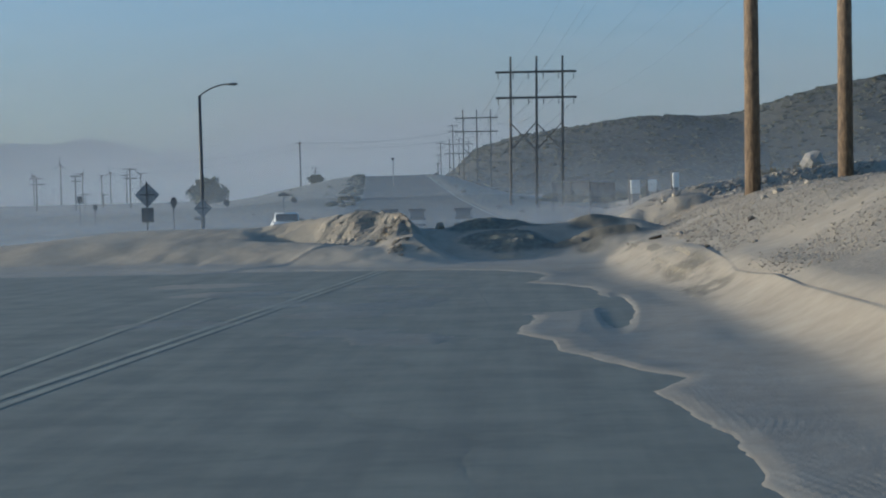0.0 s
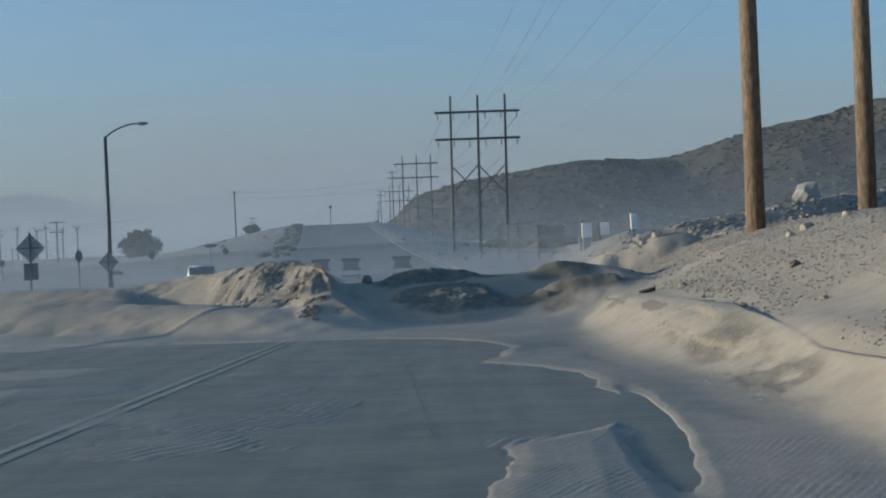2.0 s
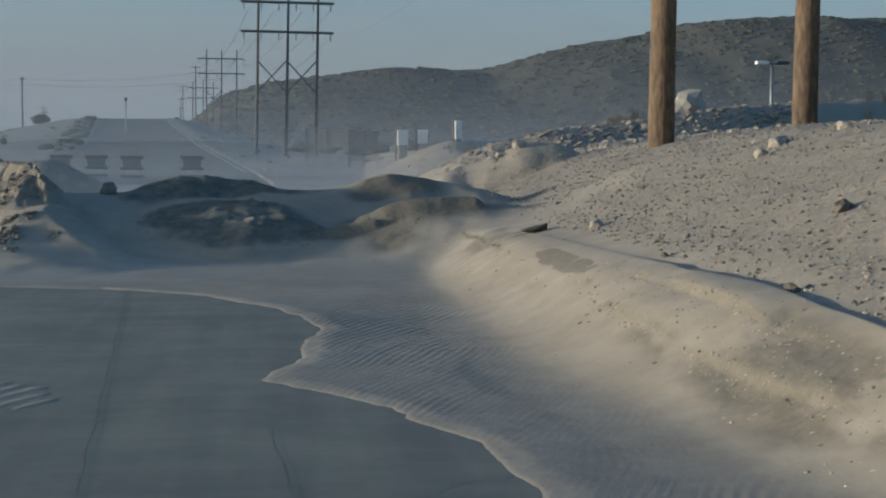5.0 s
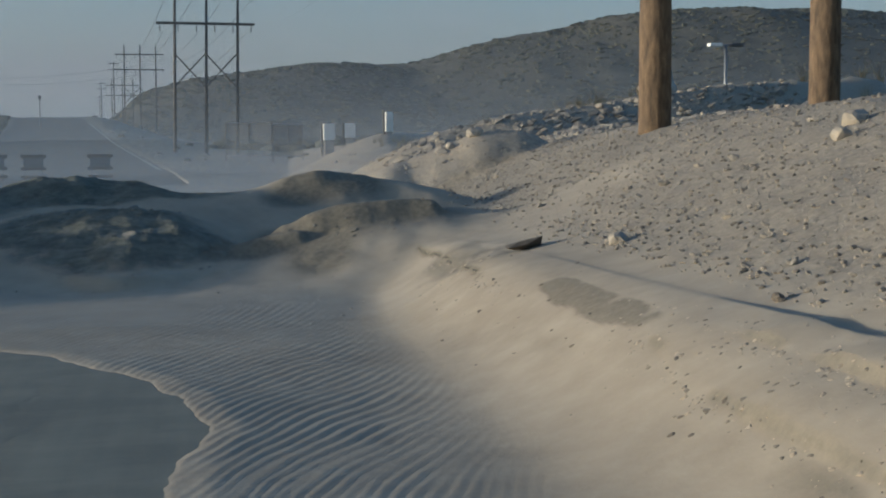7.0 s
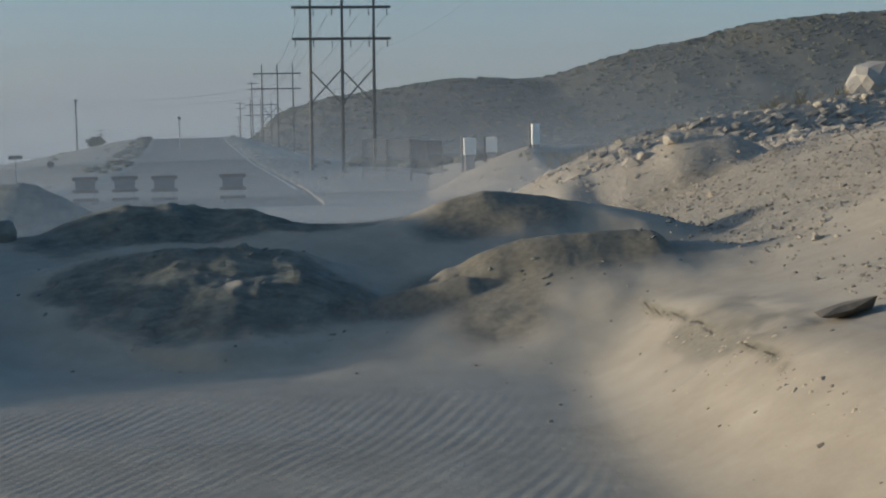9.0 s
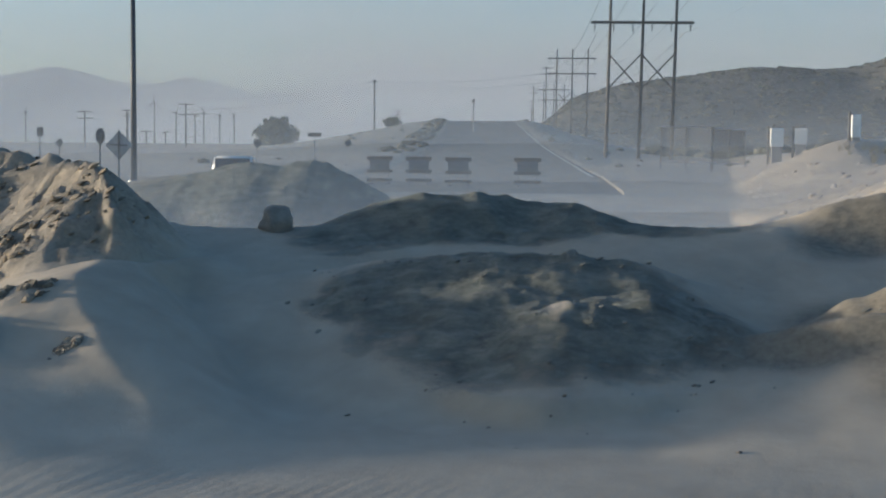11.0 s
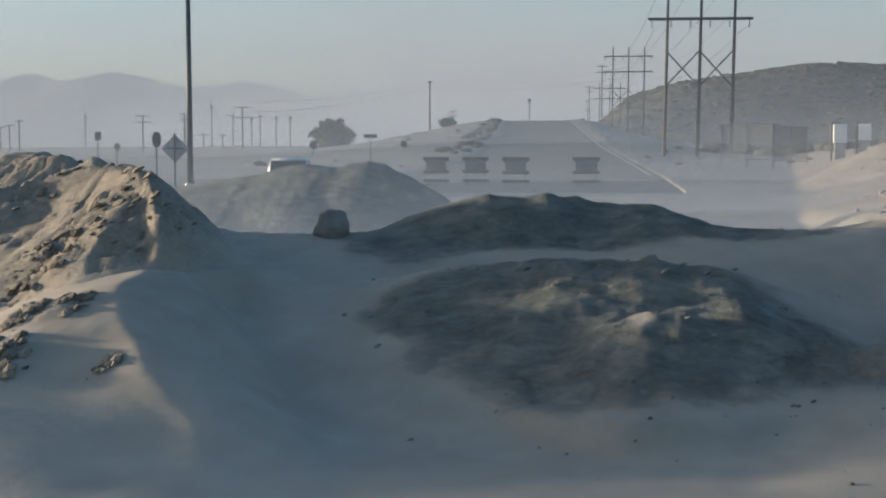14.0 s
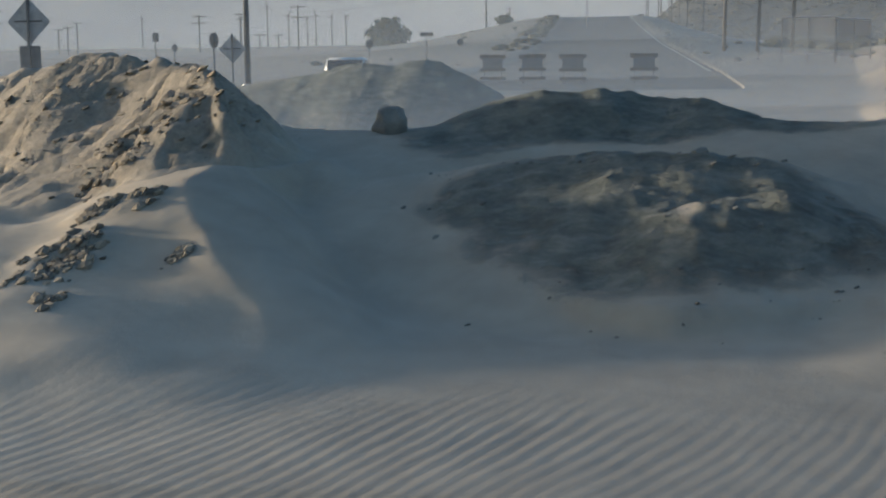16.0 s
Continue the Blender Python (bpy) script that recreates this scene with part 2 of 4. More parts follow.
def box(bm, size, at, rx=0, ry=0, rz=0, bevel=0.0):
    r = bmesh.ops.create_cube(bm, size=1.0, matrix=pose(*at, rx, ry, rz) @ Matrix.Diagonal((*size, 1)))
    if bevel:
        es = list({e for v in r["verts"] for e in v.link_edges})
        bmesh.ops.bevel(bm, geom=es, offset=bevel, segments=2, affect="EDGES", profile=0.5)
    return r["verts"]


def rod(bm, a, b, r0, r1=None, n=10, caps=True):
    a, b = Vector(a), Vector(b)
    turn = (b - a).to_track_quat("Z", "Y").to_matrix().to_4x4()
    bmesh.ops.create_cone(bm, cap_ends=caps, segments=n, radius1=r0, radius2=r0 if r1 is None else r1,
                          depth=(b - a).length, matrix=Matrix.Translation((a + b) / 2) @ turn)


def tube(bm, points, r, n=6):
    for a, b in zip(points, points[1:]):
        rod(bm, a, b, r, r, n)


def lump(bm, size, at, seed, rough=0.25, level=2, rz=0.0, cut=0.0):
    """An uneven, faceted stone."""
    r = bmesh.ops.create_icosphere(bm, subdivisions=level, radius=0.5)
    rot = Matrix.Rotation(rz, 3, "Z")
    for v in r["verts"]:
        d = v.co.normalized()
        k = 1 + rough * noise.noise(d * 1.7 + Vector((seed * 3.1, seed * 1.7, seed))) + rough * 0.5 * noise.noise(d * 4 + Vector((seed, 0, seed * 2)))
        co = Vector((v.co.x * size[0], v.co.y * size[1], v.co.z * size[2])) * k
        if cut and co.z > cut * size[2]:
            co.z = cut * size[2] + (co.z - cut * size[2]) * 0.25
        v.co = rot @ co + Vector(at)
    return r["verts"]


def array_mesh(name, verts, faces, material, smooth=False):
    me = bpy.data.meshes.new(name)
    me.from_pydata(verts, [], faces)
    me.materials.append(material)
    if smooth:
        me.polygons.foreach_set("use_smooth", [True] * len(me.polygons))
    me.update()
    return new(name, me)


def grid_mesh(name, X, Y, Z, material):
    """A sheet over the rows and columns of X, Y, Z."""
    ny, nx = X.shape
    me = bpy.data.meshes.new(name)
    co = np.stack([X, Y, Z], -1).reshape(-1, 3).astype(np.float32)
    idx = np.arange(nx * ny).reshape(ny, nx)
    q = np.stack([idx[:-1, :-1], idx[:-1, 1:], idx[1:, 1:], idx[1:, :-1]], -1).reshape(-1, 4)
    me.vertices.add(len(co))
    me.vertices.foreach_set("co", co.ravel())
    me.loops.add(q.size)
    me.loops.foreach_set("vertex_index", q.ravel().astype(np.int32))
    me.polygons.add(len(q))
    me.polygons.foreach_set("loop_start", np.arange(0, q.size, 4, dtype=np.int32))
    me.polygons.foreach_set("use_smooth", np.ones(len(q), dtype=bool))
    me.update(calc_edges=True)
    me.materials.append(material)
    return new(name, me)


# ---------------------------------------------------------------- the lie of the land


def hash2(i, j, seed):
    n = (i * 374761393 + j * 668265263 + seed * 1442695041) & 0xFFFFFFFF
    n = ((n ^ (n >> 13)) * 1274126177) & 0xFFFFFFFF
    return ((n ^ (n >> 16)) & 0xFFFF) / 65535.0


def vnoise(x, y, seed=0):
    i, j = np.floor(x).astype(np.int64), np.floor(y).astype(np.int64)
    u, v = x - i, y - j
    u, v = u * u * (3 - 2 * u), v * v * (3 - 2 * v)
    a, b, c, d = hash2(i, j, seed), hash2(i + 1, j, seed), hash2(i, j + 1, seed), hash2(i + 1, j + 1, seed)
    return (a * (1 - u) + b * u) * (1 - v) + (c * (1 - u) + d * u) * v


def fbm(x, y, octaves=4, seed=0, gain=0.5):
    s, amp, tot = 0.0, 1.0, 0.0
    for o in range(octaves):
        s = s + amp * (vnoise(x * 2**o, y * 2**o, seed + o * 17) - 0.5)
        tot += amp
        amp *= gain
    return s / tot * 2


def step(a, b, v):
    t = np.clip((v - a) / (b - a), 0, 1)
    return t * t * (3 - 2 * t)


def smax(a, b, k):
    return np.maximum(a, b) + np.maximum(k - np.abs(a - b), 0) ** 2 / (4 * k)


def ridge(x, y, crest, front, back, sharp=1.0, across=False, floor=-0.4):
    """A bank along a crest line of (x, y, z), which runs along x (along y if across): how high it stands at x, y."""
    along, off = (y, x) if across else (x, y)
    rows = sorted((c[1], c[0], c[2]) if across else c for c in crest)
    us, vs, zs = zip(*rows)
    t = np.clip(along, us[0], us[-1])
    h = 0.035 * (us[-1] - us[0])
    soft = lambda values: sum(np.interp(t + k * h, us, values) for k in (-1, 0, 1)) / 3
    gap = off - soft(vs)
    best = np.hypot(along - t, gap)
    w = front + (back - front) * step(-0.7, 0.7, gap / (best + 1e-6))
    q = np.clip(best / w, 0, 1)
    prof = 0.5 * (1 + np.cos(np.pi * q)) * (1 - sharp) + (1 - q) * sharp
    return floor + (soft(zs) - floor) * prof - 2 * np.maximum(best / w - 1, 0)


# Edge of the drifted sand along the right of the lane.
EDGE_Y = (-30, 7.3, 9.4, 11.7, 12.6, 13.9, 15.3, 16.4, 17.5, 19.1, 20.4, 21.4, 22.5, 24.2, 25.1, 26.0, 27.2, 28.4, 29.6, 30.6, 31.6, 32.8, 33.9, 35.1, 36.1, 36.8, 60)
EDGE_X = (1.6, 1.40, 1.39, 1.10, 1.49, 0.90, 0.36, 0.30, -0.15, 0.12, 0.13, 1.0, 1.68, 1.54, 1.36, 1.46, 1.30, 0.90, 0.06, 0.27, 0.38, 0.59, 0.37, -0.15, -0.78, -1.65, -40)
BASE_Y, BASE_Z = (45, 66, 95, 165, 300, 600, 5000), (0.0, 0.15, 0.5, 1.5, 3.8, 8.4, 62.0)
ROAD_Y, ROAD_Z, ROAD_R = (88, 110, 140, 200, 270, 320, 350, 380, 450), (0.38, 0.74, 1.3, 3.45, 7.2, 10.3, 11.3, 11.0, 8.0), (-0.4, -1.5, -3.6, -9.5, -17, -22.6, -26, -29.4, -37)
BANK_X = (0.4, 1.5, 2.2, 2.55, 2.9, 3.15, 3.42, 3.75, 4.45, 5.2, 6.5, 7.7, 10.8, 14, 25, 60, 200)
BANK_Z = (-0.4, -0.02, 0.05, 0.16, 0.38, 0.56, 0.69, 0.72, 0.93, 1.24, 1.75, 2.12, 2.36, 2.6, 3.0, 3.6, 6.0)
_fine = np.arange(-4, 210, 0.05)
_prof = np.interp(_fine, BANK_X, BANK_Z)
_k = np.exp(-(np.arange(-18, 19) * 0.05 / 0.30) ** 2)
BANK_SOFT = np.convolve(np.pad(_prof, 18, "edge"), _k / _k.sum(), "valid")
LEDGES = (
    ((3.0, 40.0), (3.09, 39.4), (3.17, 38.6), (3.04, 38.1), (3.11, 37.3), (3.05, 36.5), (3.0, 36.0), (3.12, 35.5)),
    ((3.02, 28.7), (3.08, 28.2), (3.03, 27.7), (3.14, 27.3), (3.22, 26.8), (3.3, 26.2), (3.38, 25.6)),
    ((3.42, 31.6), (3.36, 31.1), (3.44, 30.5), (3.38, 30.0), (3.46, 29.3), (3.42, 28.6), (3.5, 27.9), (3.55, 27.2)),
    ((3.2, 32.3), (3.06, 31.8), (3.02, 31.25), (2.96, 30.85), (3.0, 30.7), (3.05, 30.3), (2.98, 29.6), (3.1, 28.6)),
)

BANKS = (
    # crest, front width, back width, sharpness, measured across x, softness of the joint, floor
    (((-40, 47, 0.5), (-18, 46, 0.75), (-13.5, 46, 1.2), (-9.2, 44.6, 1.2)), 5.5, 4.0, 0.2, False, 0.06, -0.4),
    # the ramp of sand across the road, and the saddles between the heaps
    (((-4.4, 43.2, 1.15), (-3.4, 43.2, 1.07), (-2.8, 43.1, 1.065), (-2.2, 43.1, 1.08), (-1.0, 43.1, 1.08), (0.35, 43.0, 1.13), (1.0, 43.0, 1.17), (2.5, 43.0, 1.1), (4.0, 42.6, 1.0)), 4.7, 3.0, 0.6, False, 0.15, -0.4),
    # the crusted heap
    (((-9.2, 44.5, 1.15), (-6.9, 43.9, 1.44), (-5.55, 43.25, 1.565), (-4.84, 43.06, 1.62), (-4.32, 42.68, 1.575), (-3.85, 42.26, 1.49)), 2.5, 2.1, 0.45, False, 0.10, -0.4),
    (((-4.23, 42.4, 1.53), (-3.72, 42.1, 1.49), (-3.52, 41.9, 1.37), (-3.4, 41.7, 1.2)), 0.85, 0.8, 0.3, False, 0.10, -0.4),
    # the smooth dune in front of it
    (((-5.4, 40.5, 0.0), (-4.36, 40.65, 0.30), (-3.73, 40.8, 0.70), (-3.3, 41.1, 0.90), (-3.05, 41.6, 0.90), (-2.8, 42.2, 0.92)), 1.75, 1.2, 0.4, False, 0.12, -0.4),
    (((-3.3, 41.15, 0.94), (-3.25, 40.6, 0.88), (-3.08, 40.1, 0.70), (-2.68, 39.6, 0.46), (-2.15, 39.1, 0.15)), 3.6, 2.2, 0.4, True, 0.08, -0.4),
    (((-16.0, 45.0, 0.85), (-13.0, 44.4, 0.9), (-9.5, 43.2, 0.84), (-7.0, 42.0, 0.74), (-5.2, 41.0, 0.62), (-4.2, 40.5, 0.58), (-3.5, 40.3, 0.50)), 4.2, 2.5, 0.3, False, 0.14, -0.4),
    # the muddy heaps
    (((-2.35, 43.1, 1.06), (-1.9, 43.2, 1.27), (-1.4, 43.3, 1.375), (-0.86, 43.3, 1.37), (-0.1, 43.3, 1.30), (0.2, 43.2, 1.18), (0.5, 43.1, 1.08)), 1.7, 2.4, 0.2, False, 0.10, -0.4),
    (((-2.1, 42.0, 0.78), (-1.6, 41.9, 0.91), (-0.9, 41.85, 0.99), (-0.2, 41.8, 1.01), (0.35, 41.8, 0.94), (0.75, 41.7, 0.74), (1.0, 41.5, 0.5)), 3.1, 1.1, 0.4, False, 0.10, -0.4),
    (((-0.28, 40.85, 0.72), (0.0, 41.0, 0.81), (0.35, 41.05, 0.81), (0.68, 41.1, 0.67)), 0.85, 0.6, 0.1, False, 0.08, 0.30),
    (((0.5, 43.3, 1.10), (1.3, 43.3, 1.17), (1.8, 43.3, 1.35), (2.3, 43.3, 1.41), (3.0, 43.2, 1.32), (3.9, 43.0, 1.15), (4.4, 42.8, 1.0)), 2.6, 2.6, 0.15, False, 0.10, -0.4),
    (((0.2, 40.6, 0.0), (0.8, 41.0, 0.38), (1.2, 41.15, 0.52), (1.9, 41.25, 0.72), (2.4, 41.2, 0.86), (2.9, 41.1, 0.92), (3.5, 41.1, 0.97), (3.9, 41.2, 0.97)), 3.8, 1.3, 0.45, False, 0.2, -0.4),
    (((1.65, 41.15, 0.80), (1.95, 41.12, 0.95), (2.3, 41.1, 1.05), (2.9, 41.05, 1.08), (3.45, 41.0, 1.08)), 0.62, 0.6, 0.3, False, 0.04, 0.50),
    (((0.45, 40.9, 0.42), (0.85, 40.9, 0.58), (1.3, 40.85, 0.68), (1.75, 40.8, 0.74)), 0.5, 0.5, 0.3, False, 0.03, 0.18),
    (((1.8, 40.9, 0.22), (3.9, 40.3, 0.78)), 2.8, 1.2, 0.0, False, 0.10, -0.4),
    # drifts and rubble further off
    (((-13.5, 61.5, 0.8), (-10.5, 61, 1.15), (-9.35, 61, 1.33), (-8.47, 61, 1.51), (-7.8, 61, 1.66), (-7.05, 61, 1.48), (-6.4, 61, 1.78), (-5.8, 61, 1.5), (-4.8, 61, 0.85), (-4, 61, 0.4)), 3.6, 3.5, 0.5, False, 0.06, -0.4),
    (((4.2, 48.6, 1.5), (5.4, 48.3, 2.0), (6.2, 48.2, 2.05)), 2.6, 4.0, 0.4, False, 0.06, -0.4),
    (((5.6, 51.0, 2.1), (7.0, 51.2, 2.42), (9.3, 51.8, 2.74), (11.2, 52.2, 2.98), (13.5, 53.5, 3.22), (17, 56, 3.5)), 4.5, 6.0, 0.5, False, 0.06, -0.4),
    (((2.2, 56.5, 0.1), (5.0, 57, 0.95), (8.0, 58, 2.0), (11.0, 59.5, 2.8)), 5.0, 9.0, 0.5, False, 0.06, -0.4),
    (((10.5, 57.5, 2.9), (12.3, 58.2, 3.2), (15, 59, 2.7)), 3.0, 5.0, 0.3, False, 0.06, -0.4),
    (((6.0, 68, 0.6), (9.0, 80, 1.2), (10.5, 98, 3.0), (14, 118, 3.4), (40, 130, 4.0)), 8.0, 14.0, 0.5, True, 0.06, -0.4),
)


def land(x, y):
    """Height of the ground, and how muddy, stony, churned and damp it is, painted shade included."""
    base = np.interp(y, BASE_Y, BASE_Z)
    rise = np.interp(y, ROAD_Y, ROAD_Z)
    mid = np.interp(y, ROAD_Y, ROAD_R) - 7.0
    spread = np.where(x < mid, 24.0, 14.0)
    hump = np.where(y > 88, (rise - base) * np.exp(-(np.maximum(np.abs(x - mid) - 8.5, 0) / spread) ** 2), 0) * (1 - step(600, 1400, y))
    z = base + hump
    # the drift over the lane
    ex = np.interp(y, EDGE_Y, EDGE_X) + 0.10 * fbm(x * 0.9, y * 1.3, 4, 3) + 0.05 * fbm(x * 4, y * 4, 3, 5)
    ey = 36.9 + 0.28 * np.maximum(-x - 2.2, 0) + 0.22 * fbm(x * 0.8, y * 0.3, 3, 7)
    d = np.maximum(x - ex, y - ey)
    bay = np.sqrt(((x - 1.38 - 0.06 * (y - 20)) / 0.26) ** 2 + ((y - 21.2) / 3.0) ** 2)
    d = np.minimum(d, (bay - 1 + 0.2 * fbm(x * 2, y * 1.2, 3, 15)) * 0.6)
    sheet = -0.03 + 0.036 * step(-0.09, 0.07, d) + 0.012 * step(0.02, 0.25, d) + 0.03 * step(0.1, 2.5, d) + 0.10 * step(36.5, 40.5, y)
    # thin streaks of sand lying on the lane
    wisp = np.full(x.shape, 0.0)
    for px, py, rx, ry in ((-2.1, 29.25, 0.75, 0.45), (-3.3, 29.4, 0.6, 0.5), (-2.2, 31.7, 0.35, 0.2), (-2.6, 26.3, 0.5, 0.5), (-2.6, 23.2, 1.0, 0.9), (-2.9, 21.4, 0.9, 0.8), (-4.3, 24.0, 0.9, 0.9), (-1.9, 24.4, 0.5, 0.5),
                           (-1.5, 16.9, 0.8, 0.9), (-2.5, 18.0, 0.7, 0.6), (-5.3, 20.0, 0.9, 0.8), (-1.75, 29.0, 0.5, 0.5), (0.55, 20.7, 0.5, 0.5), (1.0, 21.0, 0.4, 0.4), (-5.9, 27.5, 1.3, 1.2), (-7.4, 31.0, 1.6, 1.2)):
        wisp = np.maximum(wisp, np.exp(-((x - px) / rx) ** 2 - ((y - py) / ry) ** 2))
    across = x - 0.42 * y
    torn = wisp + 0.45 * fbm(across * 2.6, y * 0.55, 4, 9, 0.6) + 0.2 * fbm(x * 4, y * 3, 3, 10)
    warp = 0.22 * fbm(x * 0.45, y * 0.35, 2, 11) + 0.065 * fbm(x * 1.7, y * 1.0, 3, 13)
    broad = (x - 0.45 * y + 1.6 * warp) * (2 * np.pi / 0.15)
    long = np.sin(broad + 1.2 * fbm(x * 1.2, y * 0.7, 3, 27)) + 0.3 * np.sin(2 * broad)
    sheet = np.maximum(sheet, -0.019 + 0.0215 * step(0.1, 0.55, torn) + 0.0032 * long * step(0.05, 0.4, torn))
    z = np.where(y < 50, np.maximum(z + sheet, sheet), z + 0.1)
    left = step(-21, -26, x) * (y < 40)
    z = z + left * 0.3 * (1 - step(36, 40, y))
    # ripples
    slant = 0.5 * y - 0.06 * np.maximum(y - 35, 0)
    near = step(36.4, 34.6, y + 0.8 * fbm(x * 0.7, y * 0.7, 2, 17))
    rip = 0
    for lam, share in ((0.096, 0.9 * (1 - near)), (0.106, 1.9 * near * step(30.5, 32.5, y)), (0.080, 1.5 * near * step(32.5, 30.5, y))):
        ph = (x - slant + warp) * (2 * np.pi / lam)
        rip = rip + share * (np.sin(ph) + 0.30 * np.sin(2 * ph + 0.8))
    where = step(-0.02, 0.14, d) * (1 - step(1.8, 2.7, x + 0.10 * fbm(x, y * 0.5, 2, 18) - 0.55 * step(34, 26, y) + 0.5 * step(35, 38, y))) * step(1.0, 4.0, y + 6) * (1 - step(37.9, 39.0, y - 1.3 * step(-1.6, -3.0, x))) * (0.65 + 0.35 * step(-0.35, 0.3, fbm(x * 1.1, y * 0.6, 3, 19)))
    z = z + 0.0026 * rip * where
    # banks and heaps
    bank = np.interp(x - 0.75 * step(31, 24, y) + 0.10 * fbm(x * 0.3, y * 0.25, 3, 21) * step(2.0, 3.0, x), _fine, BANK_SOFT)
    bank = bank + 0.09 * fbm(x * 0.5, y * 0.5, 4, 23) * step(3.2, 6, x) + 0.12 * fbm(x * 0.16, y * 0.16, 3, 29) * step(4, 8, x)
    # a raised lip of crust, with a trench behind it
    lip = x - 3.66 + 0.035 * np.clip(y - 33.5, 0, 5) - 0.08 * fbm(y * 0.5, y * 0.0, 2, 31) * step(34, 31, y) - 0.12 * step(31, 29, y)
    cut = (1 - 0.8 * step(31.0, 33.0, y)) * (1 - step(37.2, 38.4, y)) * step(5, 12, y) * np.clip(0.65 + 0.7 * fbm(y * 0.35, y * 0, 2, 33), 0.15, 1)
    bank = bank + cut * (0.03 * np.exp(-(np.minimum(lip, 0) / 0.15) ** 2) * (1 - step(0, 0.05, lip)) - 0.045 * step(-0.01, 0.05, lip) * (1 - step(0.05, 0.55, lip)))
    bank = bank * (1 - 0.5 * step(55, 75, y) * (1 - step(6, 14, x)))
    z = smax(z, bank, 0.05)
    wx, wy = x + 0.16 * fbm(x * 0.8, y * 0.8, 3, 81), y + 0.22 * fbm(x * 0.8 + 9, y * 0.8, 3, 83)
    for crest, front, back, sharp, across, soft, floor in BANKS:
        z = smax(z, ridge(wx, wy, crest, front, back, sharp, across, floor), soft)
    # churned mud, loose stone
    heap = lambda cx, cy, rx, ry: np.exp(-(((x - cx) / rx) ** 2 + ((y - cy) / ry) ** 2) ** 2)
    bite = 0.5 + fbm(x * 1.3, y * 1.3, 4, 41)
    mud = heap(-0.3, 41.05, 1.15, 0.92) + heap(-1.25, 41.5, 0.75, 0.42) + heap(-0.65, 43.05, 1.7, 0.42) + 0.6 * heap(-1.9, 42.7, 0.5, 0.35)
    # the far drift is darkened all over by the same mask
    mud = mud + 0.75 * heap(-7.0, 60.5, 4.5, 3.5)
    # a pale spot painted where low sun catches the front heap's shoulder
    mud = np.clip(mud, 0, 1) - 0.75 * heap(-0.24, 40.85, 0.10, 0.26)
    crusty = heap(-5.1, 42.6, 1.65, 1.15) + heap(-3.8, 41.9, 0.65, 0.7) + 0.45 * heap(-3.7, 40.45, 0.3, 0.14) + 0.5 * heap(-3.75, 39.85, 0.25, 0.25) + 0.35 * heap(-7.7, 44.2, 1.5, 0.8)
    stain = heap(2.35, 43.0, 0.75, 0.55) + 0.7 * heap(1.7, 42.6, 0.35, 0.3) + heap(2.5, 40.95, 1.2, 0.46) + heap(1.7, 41.25, 0.5, 0.35) + heap(1.2, 40.8, 0.8, 0.3) + 0.9 * heap(1.95, 40.3, 0.42, 0.55) 
    stain = np.clip(stain * (0.9 + 0.5 * bite), 0, 0.87)
    z = z + stain * (0.03 * fbm(x * 0.9, y * 1.8, 4, 42, 0.5) + 0.022 * fbm(x * 3.2, y * 4.4, 4, 54, 0.6))
    mud = np.clip(mud * (0.9 + 0.4 * bite) - 0.45 * fbm(x * 2.6, y * 2.6, 4, 40, 0.6) * step(0.02, 0.3, mud) * (1 - step(0.7, 1.0, mud)), 0, 1)
    crusty = np.clip(crusty * (0.7 + 0.6 * bite), 0, 1)
    z = z + mud * (0.035 * fbm(x * 1.3, y * 1.6, 4, 43, 0.55) + 0.035 * fbm(x * 4.0, y * 5.0, 4, 47, 0.6))
    # slabs of crust that dip to the side, with eroded edges
    dip = y - 0.45 * x + 0.30 * fbm(x * 0.8, y * 0.8, 3, 44)
    tilt = dip / 0.30 + 0.6 * fbm(x * 1.7, y * 1.7, 3, 45)
    frac = tilt - np.floor(tilt)
    patch = step(-0.3, 0.15, fbm(x * 0.9 + y * 0.4, y * 1.0 - x * 0.4, 3, 48))
    z = z + crusty * (patch * 0.09 * (step(0.0, 0.4, frac) - frac) + 0.06 * (0.22 - np.abs(fbm(x * 1.5, (y - 0.45 * x) * 2.4, 5, 49, 0.6))) + 0.075 * fbm(x * 2.3, y * 3.2, 5, 53, 0.62) + 0.055 * fbm(x * 3.2, (y - 0.45 * x) * 6.5, 4, 52, 0.7) + 0.03)
    z = z - 0.13 * np.exp(-((x + 4.72) / 0.34) ** 2 - ((y - 42.5) / 0.3) ** 2)
    # crevice shade under the slab edges, painted in with the mud colour
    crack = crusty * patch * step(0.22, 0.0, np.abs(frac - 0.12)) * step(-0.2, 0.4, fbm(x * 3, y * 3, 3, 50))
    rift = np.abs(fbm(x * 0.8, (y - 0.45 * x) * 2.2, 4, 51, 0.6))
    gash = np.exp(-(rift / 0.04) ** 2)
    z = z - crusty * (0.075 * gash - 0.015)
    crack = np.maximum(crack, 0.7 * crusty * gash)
    # ripples on the lit side of the dune
    z = z + 0.0045 * np.sin((0.55 * x + y + 0.15 * fbm(x * 1.5, y * 1.5, 2, 77)) * (2 * np.pi / 0.12)) * np.exp(-(((x + 3.6) / 1.0) ** 2 + ((y - 39.6) / 0.6) ** 2) ** 2)
    # a rut along the foot of the drift
    rut = np.interp(x, (-9.5, -7.4, -5.4, -4.4), (37.7, 39.3, 42.0, 42.4))
    z = z + 0.03 * np.exp(-((y - rut) / 0.22) ** 2) * step(-10.5, -8.5, x) * (1 - step(-5.4, -4.6, x))
